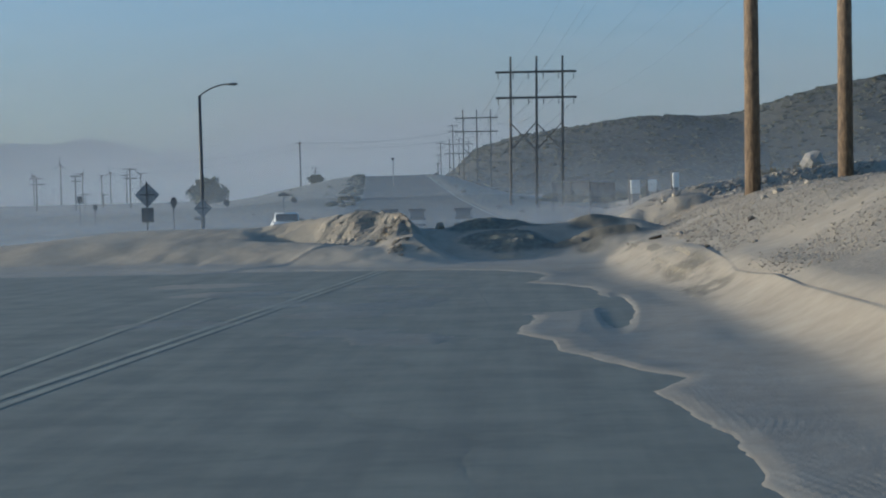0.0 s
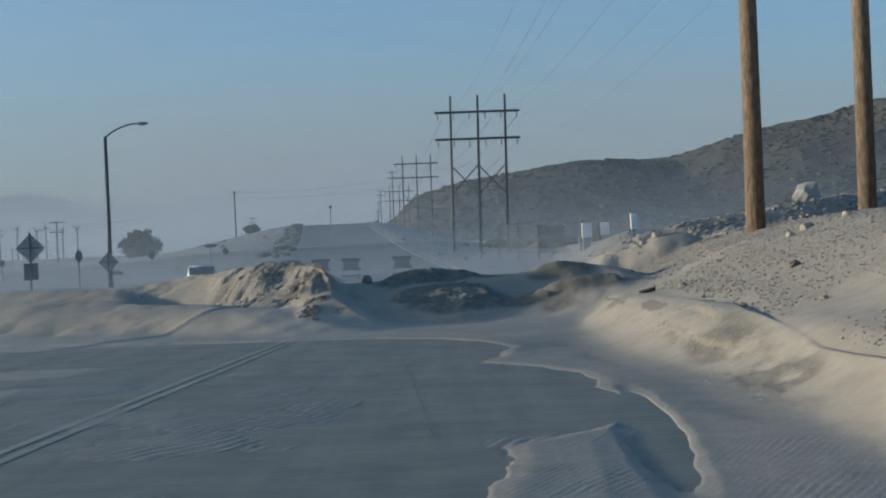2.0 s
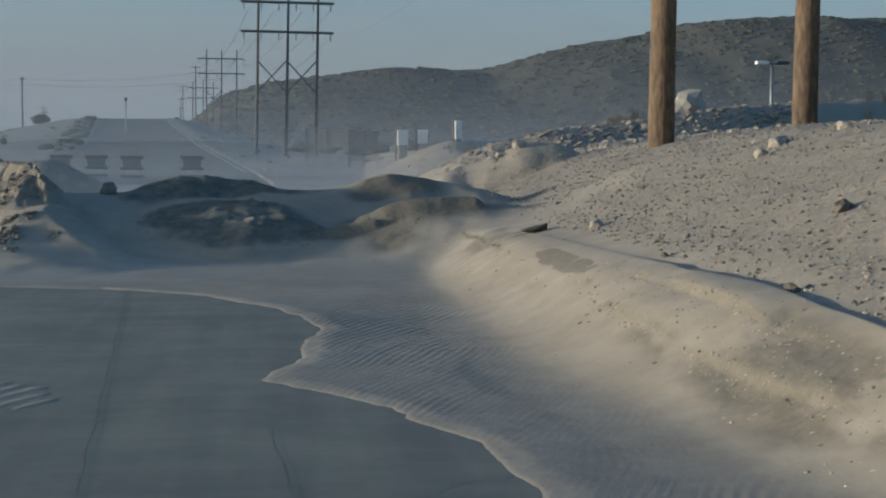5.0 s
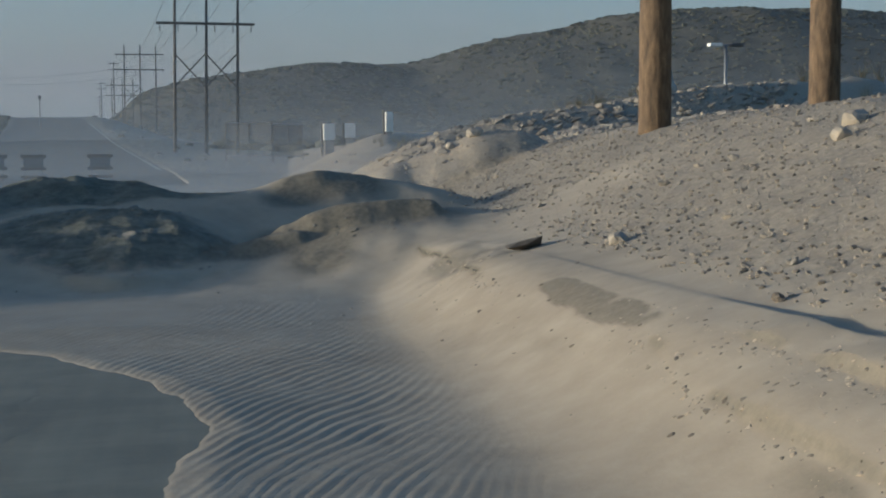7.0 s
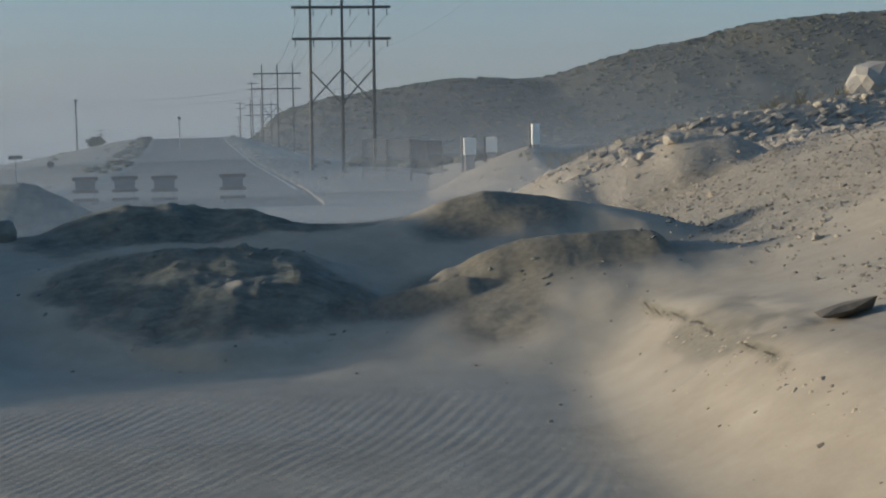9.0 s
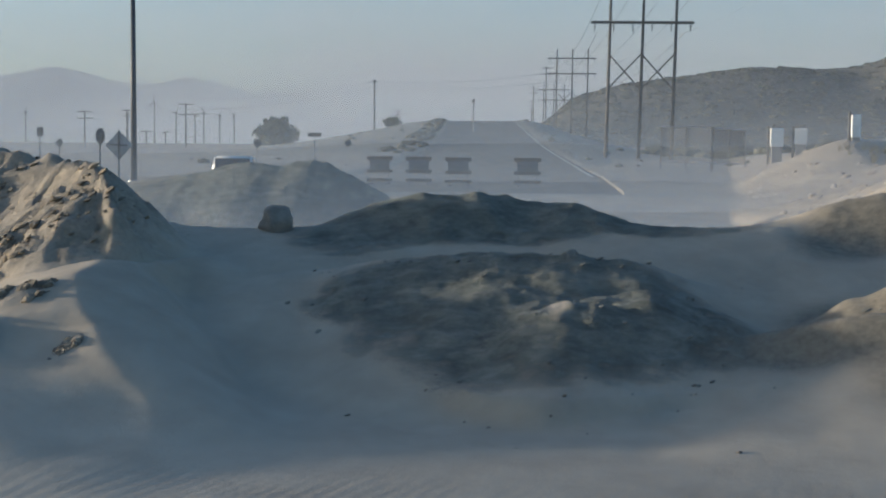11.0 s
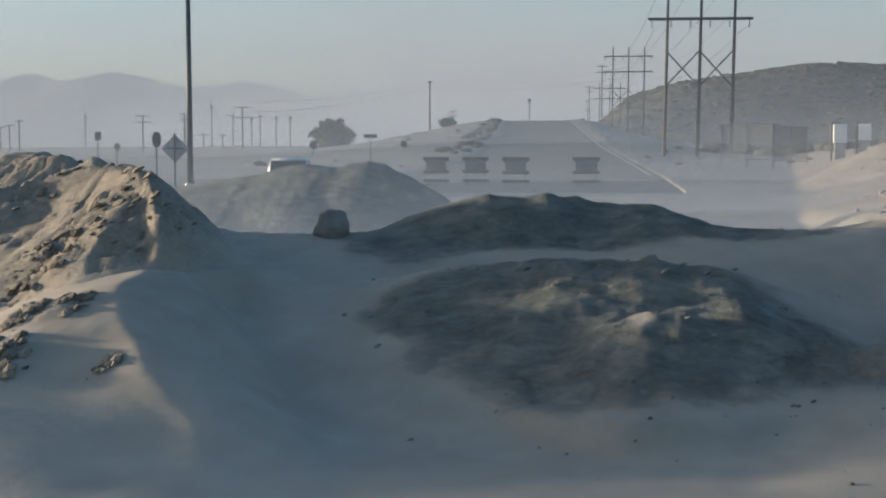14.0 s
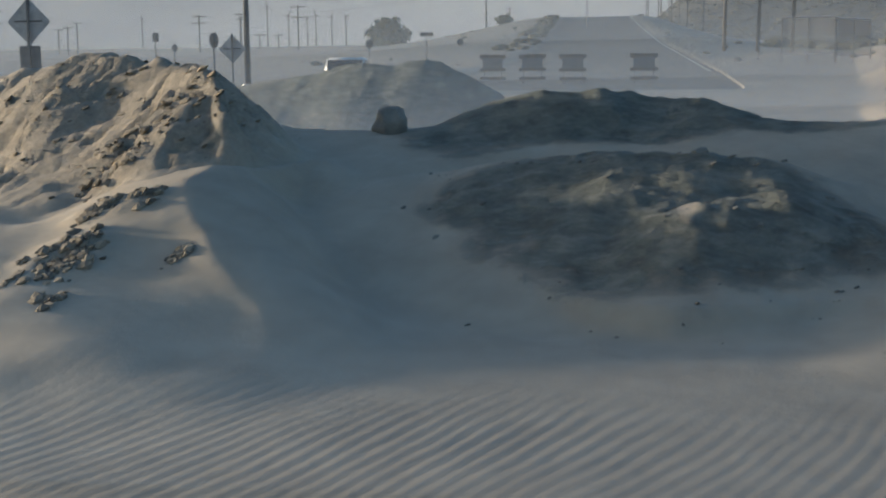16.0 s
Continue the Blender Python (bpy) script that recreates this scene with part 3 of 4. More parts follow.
    flakes = 4.0 * fbm(x * 0.8, y * 2.2, 4, 46, 0.55)
    z = z + mud * 0.04 * (np.floor(flakes) + step(0.55, 1.0, flakes - np.floor(flakes)) - flakes)
    patchy = step(2.7, 3.0, x) * (1 - step(3.5, 3.8, x)) * step(-0.12, 0.15, fbm(x * 0.9, y * 0.55, 4, 59)) * (y < 40) * step(20, 24, y)
    z = z + patchy * 0.022 * fbm(x * 5, y * 4, 3, 58, 0.6)
    # broken lips of crust down the bank
    edge_damp_shade = np.zeros(x.shape)
    for k, line in enumerate(LEDGES):
        ly, lx = [p[1] for p in line][::-1], [p[0] for p in line][::-1]
        s = x - sum(np.interp(y + h, ly, lx) for h in (-0.45, -0.15, 0.15, 0.45)) / 4 - 0.03 * fbm(y * 1.0, y * 0 + k, 3, 60 + k, 0.5)
        on = step(ly[0], ly[0] + 0.5, y) * (1 - step(ly[-1] - 0.5, ly[-1], y))
        rise = on * np.clip(0.032 + 0.08 * fbm(y * 1.3, y * 0 + 3 * k, 4, 63 + k), 0.004, 0.06)
        z = z + rise * step(-0.03, 0.02, s) * (1 - step(0.05, 0.45, s))
        # damp brown faces plus the overhang's shade, painted as one dark line
        edge_damp_shade = np.maximum(edge_damp_shade, (0.65 if k else 1.0) * np.exp(-((s + 0.005) / 0.034) ** 2) * step(0.004, 0.02, rise))
    stony = step(3.7, 4.6, x) * step(-0.35, 0.15, fbm(x * 0.45, y * 0.35, 3, 61) + 0.25)
    stony = np.maximum(stony, heap(7.5, 50.5, 4.5, 2.5))
    stony = np.maximum(stony, 0.8 * step(88, 100, y))
    z = z + stony * (0.035 * fbm(x * 3.2, y * 3.2, 4, 67, 0.65))
    z = z + (0.02 * fbm(x * 0.8, y * 0.8, 3, 71) + 0.014 * fbm(x * 2.6, y * 2.6, 4, 72, 0.6)) * step(38.8, 41, y)
    damp_and_shade = np.clip(0.75 * patchy * step(-0.3, 0.25, fbm(x * 3, y * 1.6, 4, 57, 0.6)) + 0.72 * step(0.42, 0.62, heap(3.27, 33.7, 0.17, 1.7) * (0.72 + 1.0 * fbm(x * 2.4, y * 1.3, 4, 55, 0.6))), 0, 0.7)
    damp_and_shade = np.maximum(damp_and_shade, np.maximum(stain, edge_damp_shade))
    # keep clear under the far road
    under = (y > 84) & (np.abs(x - mid) < 7.6)
    z = np.where(under, np.minimum(z, np.interp(y, ROAD_Y, ROAD_Z) - 0.06), z)
    z = np.where((y > 84), z + 0.25 * fbm(x * 0.1, y * 0.06, 3, 73) * step(7.6, 12, np.abs(x - mid)), z)
    brush = 0.55 * step(120, 190, y) * (1 - step(28, 60, np.abs(x - mid)))
    return z, np.clip(mud + brush + 0.3 * crusty * step(-0.1, 0.5, fbm(x * 1.8, y * 2.4, 4, 91)) + 0.6 * crack, 0, 1), np.clip(stony + 0.8 * crusty, 0, 1), np.clip(mud + 0.5 * crusty, 0, 1), damp_and_shade


def height(x, y):
    return float(land(np.array([float(x)]), np.array([float(y)]))[0][0])


def outward(start, first, grow, end):
    out, s = [], first
    while start < end:
        start += s
        s *= grow
        out.append(start)
    return np.array(out)


xs = np.concatenate([np.arange(-11, -6.4, 0.08), np.arange(-6.4, -3.2, 0.033), np.arange(-3.2, 3.6, 0.0225), np.arange(3.6, 4.0, 0.03), np.arange(4.0, 9.0, 0.07)])
xs = np.concatenate([-outward(11, 0.1, 1.11, 3500)[::-1], xs, outward(9.0, 0.09, 1.11, 3500)])
ys = np.concatenate([-outward(-4, 0.3, 1.2, 400)[::-1], np.arange(4, 13, 0.09), np.arange(13, 39, 0.05), np.arange(39, 46, 0.045), outward(46, 0.06, 1.016, 130)])
ys = np.concatenate([ys, outward(ys[-1], 1.4, 1.03, 420), outward(440, 20, 1.15, 4800)])
GX, GY = np.meshgrid(xs, ys)
GZ, GMUD_SHADE, GSTONE, GCHURN, GDAMP_SHADE = land(GX, GY)
ground = grid_mesh("ground", GX, GY, GZ, SAND)
for key, values in (("mud", GMUD_SHADE), ("gravel", GSTONE), ("churn", GCHURN), ("damp_and_shade", GDAMP_SHADE)):
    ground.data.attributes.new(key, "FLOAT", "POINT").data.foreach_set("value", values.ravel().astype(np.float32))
tagged(ground, "wind-rippled tan sand drifts with muddy heaps and a stony bank", "sand", kind="structure")

# ---------------------------------------------------------------- roads
bm = bmesh.new()
box(bm, (26.0, 90.0, 0.3), (-11.2, -2.0, -0.15))
tagged(part("road", bm, ASPHALT), "dark asphalt road with thin streaks of blown dust", "road", kind="structure")
for off in (-0.11, 0.11):
    bm = bmesh.new()
    n = 60
    for i in range(n):
        y0, y1 = -30 + i * 1.15, -30 + (i + 1) * 1.15
        mx = lambda y: -4.95 + 0.028 * y + off
        vs = [bm.verts.new((mx(y0) - 0.06, y0, 0.004)), bm.verts.new((mx(y0) + 0.06, y0, 0.004)), bm.verts.new((mx(y1) + 0.06, y1, 0.004)), bm.verts.new((mx(y1) - 0.06, y1, 0.004))]
        bm.faces.new(vs)
    tagged(part("lane_line", bm, YELLOW), "worn yellow centre line half covered by dust", "road marking", kind="structure")

bm = bmesh.new()
for i in range(12):
    y0, y1 = 12.0 + i * 1.2, 12.0 + (i + 1) * 1.2
    mx = lambda y: -5.69 - 0.055 * (y - 17.8)
    bm.faces.new([bm.verts.new((mx(y) + s, y, 0.004)) for y, s in ((y0, -0.06), (y0, 0.06), (y1, 0.06), (y1, -0.06))])
tagged(part("lane_line", bm, YELLOW), "worn yellow turn lane line under thin dust", "road marking", kind="structure")


def tar_seam(line, label):
    """A thin sealed crack on the asphalt."""
    bm = bmesh.new()
    rows = []
    for k in range(41):
        y = line[0][1] + (line[-1][1] - line[0][1]) * k / 40
        x = float(np.interp(y, [p[1] for p in line], [p[0] for p in line])) + 0.03 * noise.noise(Vector((y * 1.3, 2.0, 0)))
        w = 0.008 * (0.7 + 0.8 * noise.noise(Vector((y * 2.1, 7.0, 0))))
        rows.append([bm.verts.new((x - w, y, 0.004)), bm.verts.new((x + w, y, 0.004))])
    for (a, b), (d, e) in zip(rows, rows[1:]):
        bm.faces.new((a, b, e, d))
    tagged(part("tar_seam", bm, TAR), label, "road crack", kind="structure")


tar_seam(((-0.45, 21.0), (-0.78, 25.5), (-0.95, 27.8), (-1.23, 31.3), (-1.64, 36.4)), "dark sealed crack running along the lane")
tar_seam(((0.27, 25.4), (0.21, 26.4), (0.13, 27.7)), "short dark sealed crack in the asphalt")


def far_strip(left, right, lift, y0, y1, n=90):
    y = np.linspace(y0, y1, n)
    r, z = np.interp(y, ROAD_Y, ROAD_R), np.interp(y, ROAD_Y, ROAD_Z) + lift
    k = np.ones(5) / 5
    z[2:-2] = np.convolve(z, k, "valid")
    return np.stack([r + left, r + right], 1), np.stack([y, y], 1), np.stack([z, z], 1)


X, Y, Z = far_strip(-14.2, 0.6, 0.0, 86, 440)
tagged(grid_mesh("far_road", X, Y, Z, FAR_ASPHALT), "grey asphalt road climbing to a low crest", "road", kind="structure")
X, Y, Z = far_strip(0.0, 0.22, 0.02, 113, 360)
tagged(grid_mesh("edge_line", X, Y, Z, WHITE_LINE), "pale edge line along the far road", "road marking", kind="structure")

# ---------------------------------------------------------------- hills


def hill_sheet(name, x0, x1, nx, y, depth, crest, material, label, wobble, seed, foot=0.0, lean=0.0, jag=0.0):
    """A hillside that rises from y to its crest line behind."""
    u = np.linspace(x0, x1, nx)
    v = np.linspace(0, 1.25, 46)
    X, V = np.meshgrid(u, v)
    Yv = y + V * depth + lean * (X - x0)
    top = np.interp(X, [c[0] for c in crest], [c[1] for c in crest])
    prof = np.where(V < 1, np.sin(np.clip(V, 0, 1) * np.pi / 2) ** 1.25, 1 - 2.0 * (V - 1))
    gully = fbm(X / wobble, Yv / wobble * 0.6, 5, seed)
    top = top * (1 + jag * (0.06 * fbm(X / wobble * 3, X * 0, 5, seed + 3, 0.6) + 0.04 * fbm(X / wobble * 9.0, X * 0, 3, seed + 5, 0.6)))
    Z = foot + (top - foot) * prof + (top - foot) * 0.10 * gully * (0.3 + prof * (V < 0.97))
    ob = grid_mesh(name, X, Yv, Z, material)
    return tagged(ob, label, "hill", kind="structure"), (X, Yv, Z)


HILL = [(-60, 6), (-36, 20), (-24, 33), (-6, 39.5), (18, 43), (40, 45), (66, 45.5), (103, 46.5), (126, 53), (150, 60), (207, 71), (268, 75), (330, 77), (450, 74), (600, 60), (900, 30)]
hill, hill_grid = hill_sheet("hill", -60, 900, 260, 520, 180, HILL, SCRUB_HILL, "long brown hill dotted with desert scrub", 60, 5, 6)
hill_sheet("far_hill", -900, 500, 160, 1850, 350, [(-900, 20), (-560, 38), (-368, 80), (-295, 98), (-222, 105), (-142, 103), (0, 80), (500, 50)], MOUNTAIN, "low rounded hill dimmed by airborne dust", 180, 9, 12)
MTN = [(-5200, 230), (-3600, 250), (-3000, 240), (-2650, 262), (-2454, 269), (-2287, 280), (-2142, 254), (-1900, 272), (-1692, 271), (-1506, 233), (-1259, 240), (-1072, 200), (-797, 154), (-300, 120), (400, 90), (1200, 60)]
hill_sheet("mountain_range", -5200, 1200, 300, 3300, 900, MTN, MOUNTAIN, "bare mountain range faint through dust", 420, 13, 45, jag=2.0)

# ---------------------------------------------------------------- scrub (uncountable)


def clumps(name, spots, material, label, category, seed, flat=0.6):
    """Many small uneven bushes in one mesh."""
    rng = np.random.default_rng(seed)
    bm = bmesh.new()
    bmesh.ops.create_icosphere(bm, subdivisions=1, radius=1.0)
    v0 = np.array([v.co[:] for v in bm.verts])
    f0 = np.array([[v.index for v in f.verts] for f in bm.faces])
    bm.free()
    n = len(spots)
    spots = np.array(spots)
    k = 1 + 0.45 * (rng.random((n, len(v0), 1)) - 0.5)
    v = v0[None] * k * spots[:, None, 3:4] * np.array([1.25, 1.25, flat]) + spots[:, None, :3]
    f = f0[None] + (np.arange(n) * len(v0))[:, None, None]
    ob = array_mesh(name, v.reshape(-1, 3).tolist(), f.reshape(-1, 3).tolist(), material)
    return tagged(ob, label, category, kind="stuff")


rng = np.random.default_rng(4)
HX, HY, HZ = hill_grid
spots = []
for _ in range(13000):
    i, j = rng.integers(1, 38), rng.integers(1, 200)
    a, b = rng.random(2)
    p = [float(G[i, j] * (1 - a) * (1 - b) + G[i, j + 1] * a * (1 - b) + G[i + 1, j] * (1 - a) * b + G[i + 1, j + 1] * a * b) for G in (HX, HY, HZ)]
    if p[0] < 420:
        spots.append((*p, 0.45 + 1.15 * rng.random() ** 2))
clumps("hill_scrub", spots, SCRUB, "dark scattered desert bushes over the hillside", "scrub", 5)
spots = []
for _ in range(60):
    y = 120 + 240 * rng.random()
    r = float(np.interp(y, ROAD_Y, ROAD_R))
    x = r + 2 + 14 * rng.random() ** 1.5 if rng.random() < 0.5 else r - 15.5 - 22 * rng.random() ** 1.3
    s = 0.15 + 0.4 * rng.random() ** 2
    spots.append((x, y, height(x, y) + s * 0.2, s))
for _ in range(500):
    x, y = 12 + 70 * rng.random(), 130 + 330 * rng.random()
    s = 0.5 + 1.2 * rng.random() ** 2
    spots.append((x, y, height(x, y) + s * 0.2, s))
for _ in range(90):
    y = 170 + 170 * rng.random() ** 0.8
    x = float(np.interp(y, ROAD_Y, ROAD_R)) - 15.2 - 3.0 * rng.random() ** 2
    s = 0.3 + 0.5 * rng.random()
    spots.append((x, y, height(x, y) + s * 0.2, s))
for _ in range(320):
    y = 185 + 230 * rng.random()
    x = 2 + 4 * rng.random() + (0.12 + 0.05 * rng.random()) * (y - 185) + 18 * rng.random() ** 1.5
    s = 0.6 + 1.1 * rng.random() ** 1.5
    spots.append((x, y, height(x, y) + s * 0.25, s))
clumps("roadside_scrub", spots, SCRUB, "low dusty bushes along the far road", "scrub", 6)


def tufts(name, spots, material, label, seed):
    """Dry stalks in one mesh."""
    rng = np.random.default_rng(seed)
    V, F = [], []
    for x, y, z, s in spots:
        for _ in range(16):
            a, lean = rng.random() * 6.28, 0.9 * rng.random()
            w, h = 0.006 + 0.008 * rng.random(), s * (0.5 + 0.6 * rng.random())
            bx, by = x + 0.15 * (rng.random() - 0.5), y + 0.15 * (rng.random() - 0.5)
            k = len(V)
            V += [(bx - w, by, z - 0.03), (bx + w, by, z - 0.03), (bx, by + w, z - 0.03), (bx + math.cos(a) * lean * h, by + math.sin(a) * lean * h, z + h)]
            F += [(k, k + 1, k + 3), (k + 1, k + 2, k + 3), (k + 2, k, k + 3)]
    return tagged(array_mesh(name, V, F, material), label, "dry grass", kind="stuff")


spots = []
for _ in range(420):
    x = 9.5 + 9 * rng.random()
    y = 54 + 40 * rng.random()
    spots.append((x, y, height(x, y), 0.3 + 0.45 * rng.random()))
for _ in range(200):
    x = 7.0 + 5.0 * rng.random()
    y = 53.5 + 5.0 * rng.random()
    spots.append((x, y, height(x, y), 0.2 + 0.3 * rng.random()))
tufts("dry_brush", spots, STRAW, "straw-coloured dry brush behind the stony bank", 8)

# ---------------------------------------------------------------- stones on the bank


def stone_mesh(name, size, seed, material, rough=0.45, level=1, cut=0.0):
    bm = bmesh.new()
    lump(bm, size, (0, 0, 0), seed, rough, level, 0.0, cut)
    me = bpy.data.meshes.new(name)
    bm.to_mesh(me)
    bm.free()
    me.materials.append(material)
    return me


def put_stone(me, x, y, sink, s, rz, label, group="", tilt=0.0):
    ob = new("rock" if s > 0.16 else "stone", me)
    ob.matrix_world = Matrix.LocRotScale((x, y, height(x, y) + sink), Euler((tilt, 0, rz)), (s, s, s))
    return tagged(ob, label, "rock", group)


rng = np.random.default_rng(21)
shapes = [stone_mesh("stone", (1.0, 0.75, 0.6), k + 1, ROCK, 0.75, 2) for k in range(7)]
for _ in range(110):
    x, y = 4.0 + 7.0 * rng.random() ** 1.3, 24 + 26 * rng.random()
    s = 0.04 + 0.09 * rng.random() ** 3
    put_stone(shapes[rng.integers(7)], x, y, s * 0.12, s, rng.random() * 6.28, "small angular tan stone on the gravel bank", "stones on the bank")
for _ in range(180):
    t = rng.random()
    x, y = 5.0 + 8.4 * t + 1.0 * (rng.random() - 0.5), 49.4 + 2.6 * t + 3.2 * (rng.random() - 0.5)
    s = 0.09 + 0.14 * rng.random() ** 2.4
    put_stone(shapes[rng.integers(7)], x, y, s * 0.02, s, rng.random() * 6.28, "broken tan rock in the rubble ridge", "rubble ridge rocks")

# gravel, too small to count
bm = bmesh.new()
bmesh.ops.create_icosphere(bm, subdivisions=1, radius=0.5)
v0 = np.array([v.co[:] for v in bm.verts])
f0 = np.array([[v.index for v in f.verts] for f in bm.faces])
bm.free()
n = 27000
gx, gy = 3.9 + 7.5 * rng.random(n) ** 1.25, 20 + 32 * rng.random(n)
gz, _, gs, _, _ = land(gx, gy)
keep = gs > 0.35 * rng.random(n)
gx, gy, gz = gx[keep], gy[keep], gz[keep]
n = len(gx)
s = 0.009 + 0.036 * rng.random(n) ** 3
k = 1 + 0.6 * (rng.random((n, len(v0), 1)) - 0.5)
v = v0[None] * k * s[:, None, None] * np.array([1.2, 1.0, 0.8]) + np.stack([gx, gy, gz + s * 0.2], -1)[:, None]
f = f0[None] + (np.arange(n) * len(v0))[:, None, None]
tagged(array_mesh("gravel", v.reshape(-1, 3).tolist(), f.reshape(-1, 3).tolist(), ROCK), "loose tan gravel scattered over the bank", "gravel", kind="stuff")

# clods and broken crust on the heaps, too many to count


def crumbs(name, groups, shape, least, most, power, material, label, lean=0.0):
    px = np.concatenate([rng.normal(g[0], g[2], g[4]) for g in groups])
    py = np.concatenate([rng.normal(g[1], g[3], g[4]) for g in groups])
    if lean:
        py = py + lean * (px - np.concatenate([np.full(g[4], g[0]) for g in groups]))
    n = len(px)
    s = least + (most - least) * rng.random(n) ** power
    k = 1 + 0.7 * (rng.random((n, len(v0), 1)) - 0.5)
    v = v0[None] * k * s[:, None, None] * np.array(shape)
    a = -0.5 + 0.5 * rng.normal(size=n)
    ca, sa = np.cos(a)[:, None], np.sin(a)[:, None]
    v = np.stack([v[..., 0] * ca - v[..., 1] * sa, v[..., 0] * sa + v[..., 1] * ca, v[..., 2] + 0.35 * v[..., 1] + 0.25 * v[..., 0]], -1)
    v = v + np.stack([px, py, land(px, py)[0] - s * 0.05], -1)[:, None]
    f = f0[None] + (np.arange(n) * len(v0))[:, None, None]
    tagged(array_mesh(name, v.reshape(-1, 3).tolist(), f.reshape(-1, 3).tolist(), material), label, "clods", kind="stuff")


crumbs("crust_plates", ((-5.0, 42.6, 0.6, 0.3, 150), (-3.75, 41.9, 0.2, 0.2, 220), (-4.3, 41.75, 0.2, 0.12, 90), (-5.9, 43.1, 0.5, 0.3, 60), (-7.3, 43.9, 0.7, 0.3, 30)), (1.7, 1.0, 0.55), 0.010, 0.075, 4.0, CLOD, "tilted plates of broken tan crust on the heap", 0.15)
strips = ((-3.9, 40.34, -3.41, 40.58, 0.03, 14), (-3.98, 39.5, -3.78, 40.1, 0.03, 14), (-3.78, 39.6, -3.55, 40.0, 0.07, 16), (-3.1, 39.72, -3.0, 39.95, 0.03, 8), (-3.62, 39.22, -3.5, 39.36, 0.03, 5), (-4.5, 41.45, -4.05, 41.8, 0.06, 12))
spread = [(ax + (bx - ax) * rng.random(), ay + (by - ay) * rng.random(), w * 0.6, w, 14) for ax, ay, bx, by, w, n in strips for _ in range(n)]
crumbs("sand_clods", spread, (1.35, 1.0, 0.75), 0.010, 0.085, 3.0, CLOD, "crumbled brown clods of crusted sand strewn in strips on the drift")
crumbs("mud_clods", ((-0.7, 41.6, 0.7, 0.4, 160), (0.1, 40.7, 0.5, 0.3, 90), (2.4, 40.8, 0.75, 0.2, 100), (-0.4, 43.5, 0.8, 0.2, 90)), (1.4, 1.0, 0.5), 0.008, 0.045, 3.0, WET_MUD, "crumbled dark clods of mud on the heaps")
along = []
for line in LEDGES:
    for (ax, ay), (bx, by) in zip(line, line[1:]):
        along.append(((ax + bx) / 2 - 0.05, (ay + by) / 2, 0.045, abs(ay - by) * 0.4 + 0.05, 16))
crumbs("ledge_crumbs", along, (1.3, 1.0, 0.65), 0.01, 0.035, 2.5, CRUST, "crumbled crust broken from the ledges of the bank")
crumbs("bank_crumbs", ((3.1, 26.5, 0.25, 2.0, 220), (3.3, 30.0, 0.16, 1.8, 420), (3.45, 26.5, 0.16, 1.6, 300), (3.0, 37.5, 0.2, 0.9, 60)), (1.3, 1.0, 0.55), 0.006, 0.032, 2.8, CRUST, "crumbs of crusted sand scattered down the bank")
crumbs("slope_rubble", ((5.5, 58.0, 1.6, 2.5, 160), (8.5, 72, 2.0, 7.0, 160), (10.5, 92, 2.5, 8.0, 120), (3.5, 52, 1.0, 1.5, 60)), (1.3, 1.0, 0.7), 0.05, 0.3, 3.0, ROCK, "loose broken rock over the slope beyond the heaps")
crumbs("ridge_rubble", [(5.0 + 0.84 * k, 49.6 + 0.26 * k, 0.45, 0.9, 130) for k in range(11)], (1.3, 1.0, 0.6), 0.05, 0.24, 2.2, ROCK, "broken tan rubble heaped along the ridge")
crumbs("dark_crumbs", ((2.9, 33, 0.35, 4.0, 90), (2.2, 38.5, 0.5, 0.9, 30), (0.2, 39.8, 0.8, 0.3, 20)), (1.3, 1.0, 0.6), 0.01, 0.045, 2.5, DARK_ROCK, "small dark crumbs scattered over the smooth sand")
boulder = stone_mesh("boulder", (0.33, 0.30, 0.34), 6, MUD_ROCK, 0.26, 3, 0.5)
boulder.polygons.foreach_set("use_smooth", [True] * len(boulder.polygons))
put_stone(boulder, -2.62, 43.1, 0.06, 0.82, 0.3, "rounded mud-caked boulder on the sand crest")
clod = stone_mesh("clod", (0.22, 0.16, 0.13), 14, WET_MUD, 0.4, 2)
put_stone(clod, -0.2, 41.8, 0.0, 0.6, 0.6, "dark clod of mud on top of the heap")
big = stone_mesh("big_rock", (1.2, 1.0, 0.85), 7, PALE_ROCK, 0.5, 2)
put_stone(big, 12.3, 58.1, 0.12, 1.0, 0.5, "large pale boulder on the rubble ridge")
slab = stone_mesh("slab", (0.46, 0.26, 0.10), 8, DARK_ROCK, 0.8, 1)
put_stone(slab, 3.60, 37.1, 0.04, 1.0, 0.5, "flat dark brown rock half sunk in the bank", tilt=-0.35)
dark = stone_mesh("dark_rock", (0.22, 0.17, 0.13), 9, DARK_ROCK, 0.4, 2)
put_stone(dark, 5.16, 30.9, 0.03, 1.0, 0.8, "dark brown rock on the gravel bank")
put_stone(dark, 3.86, 32.0, 0.02, 0.45, 1.8, "small black stone beside the crusted ledge")
put_stone(dark, 3.9, 28.9, 0.03, 0.6, 2.4, "small black stone beside the crusted ledge")
pale = stone_mesh("pale_rock", (0.42, 0.34, 0.28), 11, ROCK, 0.4, 2)
for x, y, s, r in ((5.41, 48.2, 0.7, 0.2), (5.0, 48.3, 0.5, 1.4), (5.9, 48.5, 0.55, 2.0), (4.58, 27.0, 0.28, 0.4), (4.14, 35.9, 0.5, 0.9), (6.9, 37.0, 0.7, 0.3), (6.4, 36.3, 0.55, 1.2), (7.6, 36.5, 0.5, 2.2)):
    put_stone(pale, x, y, 0.05 * s, s, r, "pale angular rock on the stony bank", "pale bank rocks")

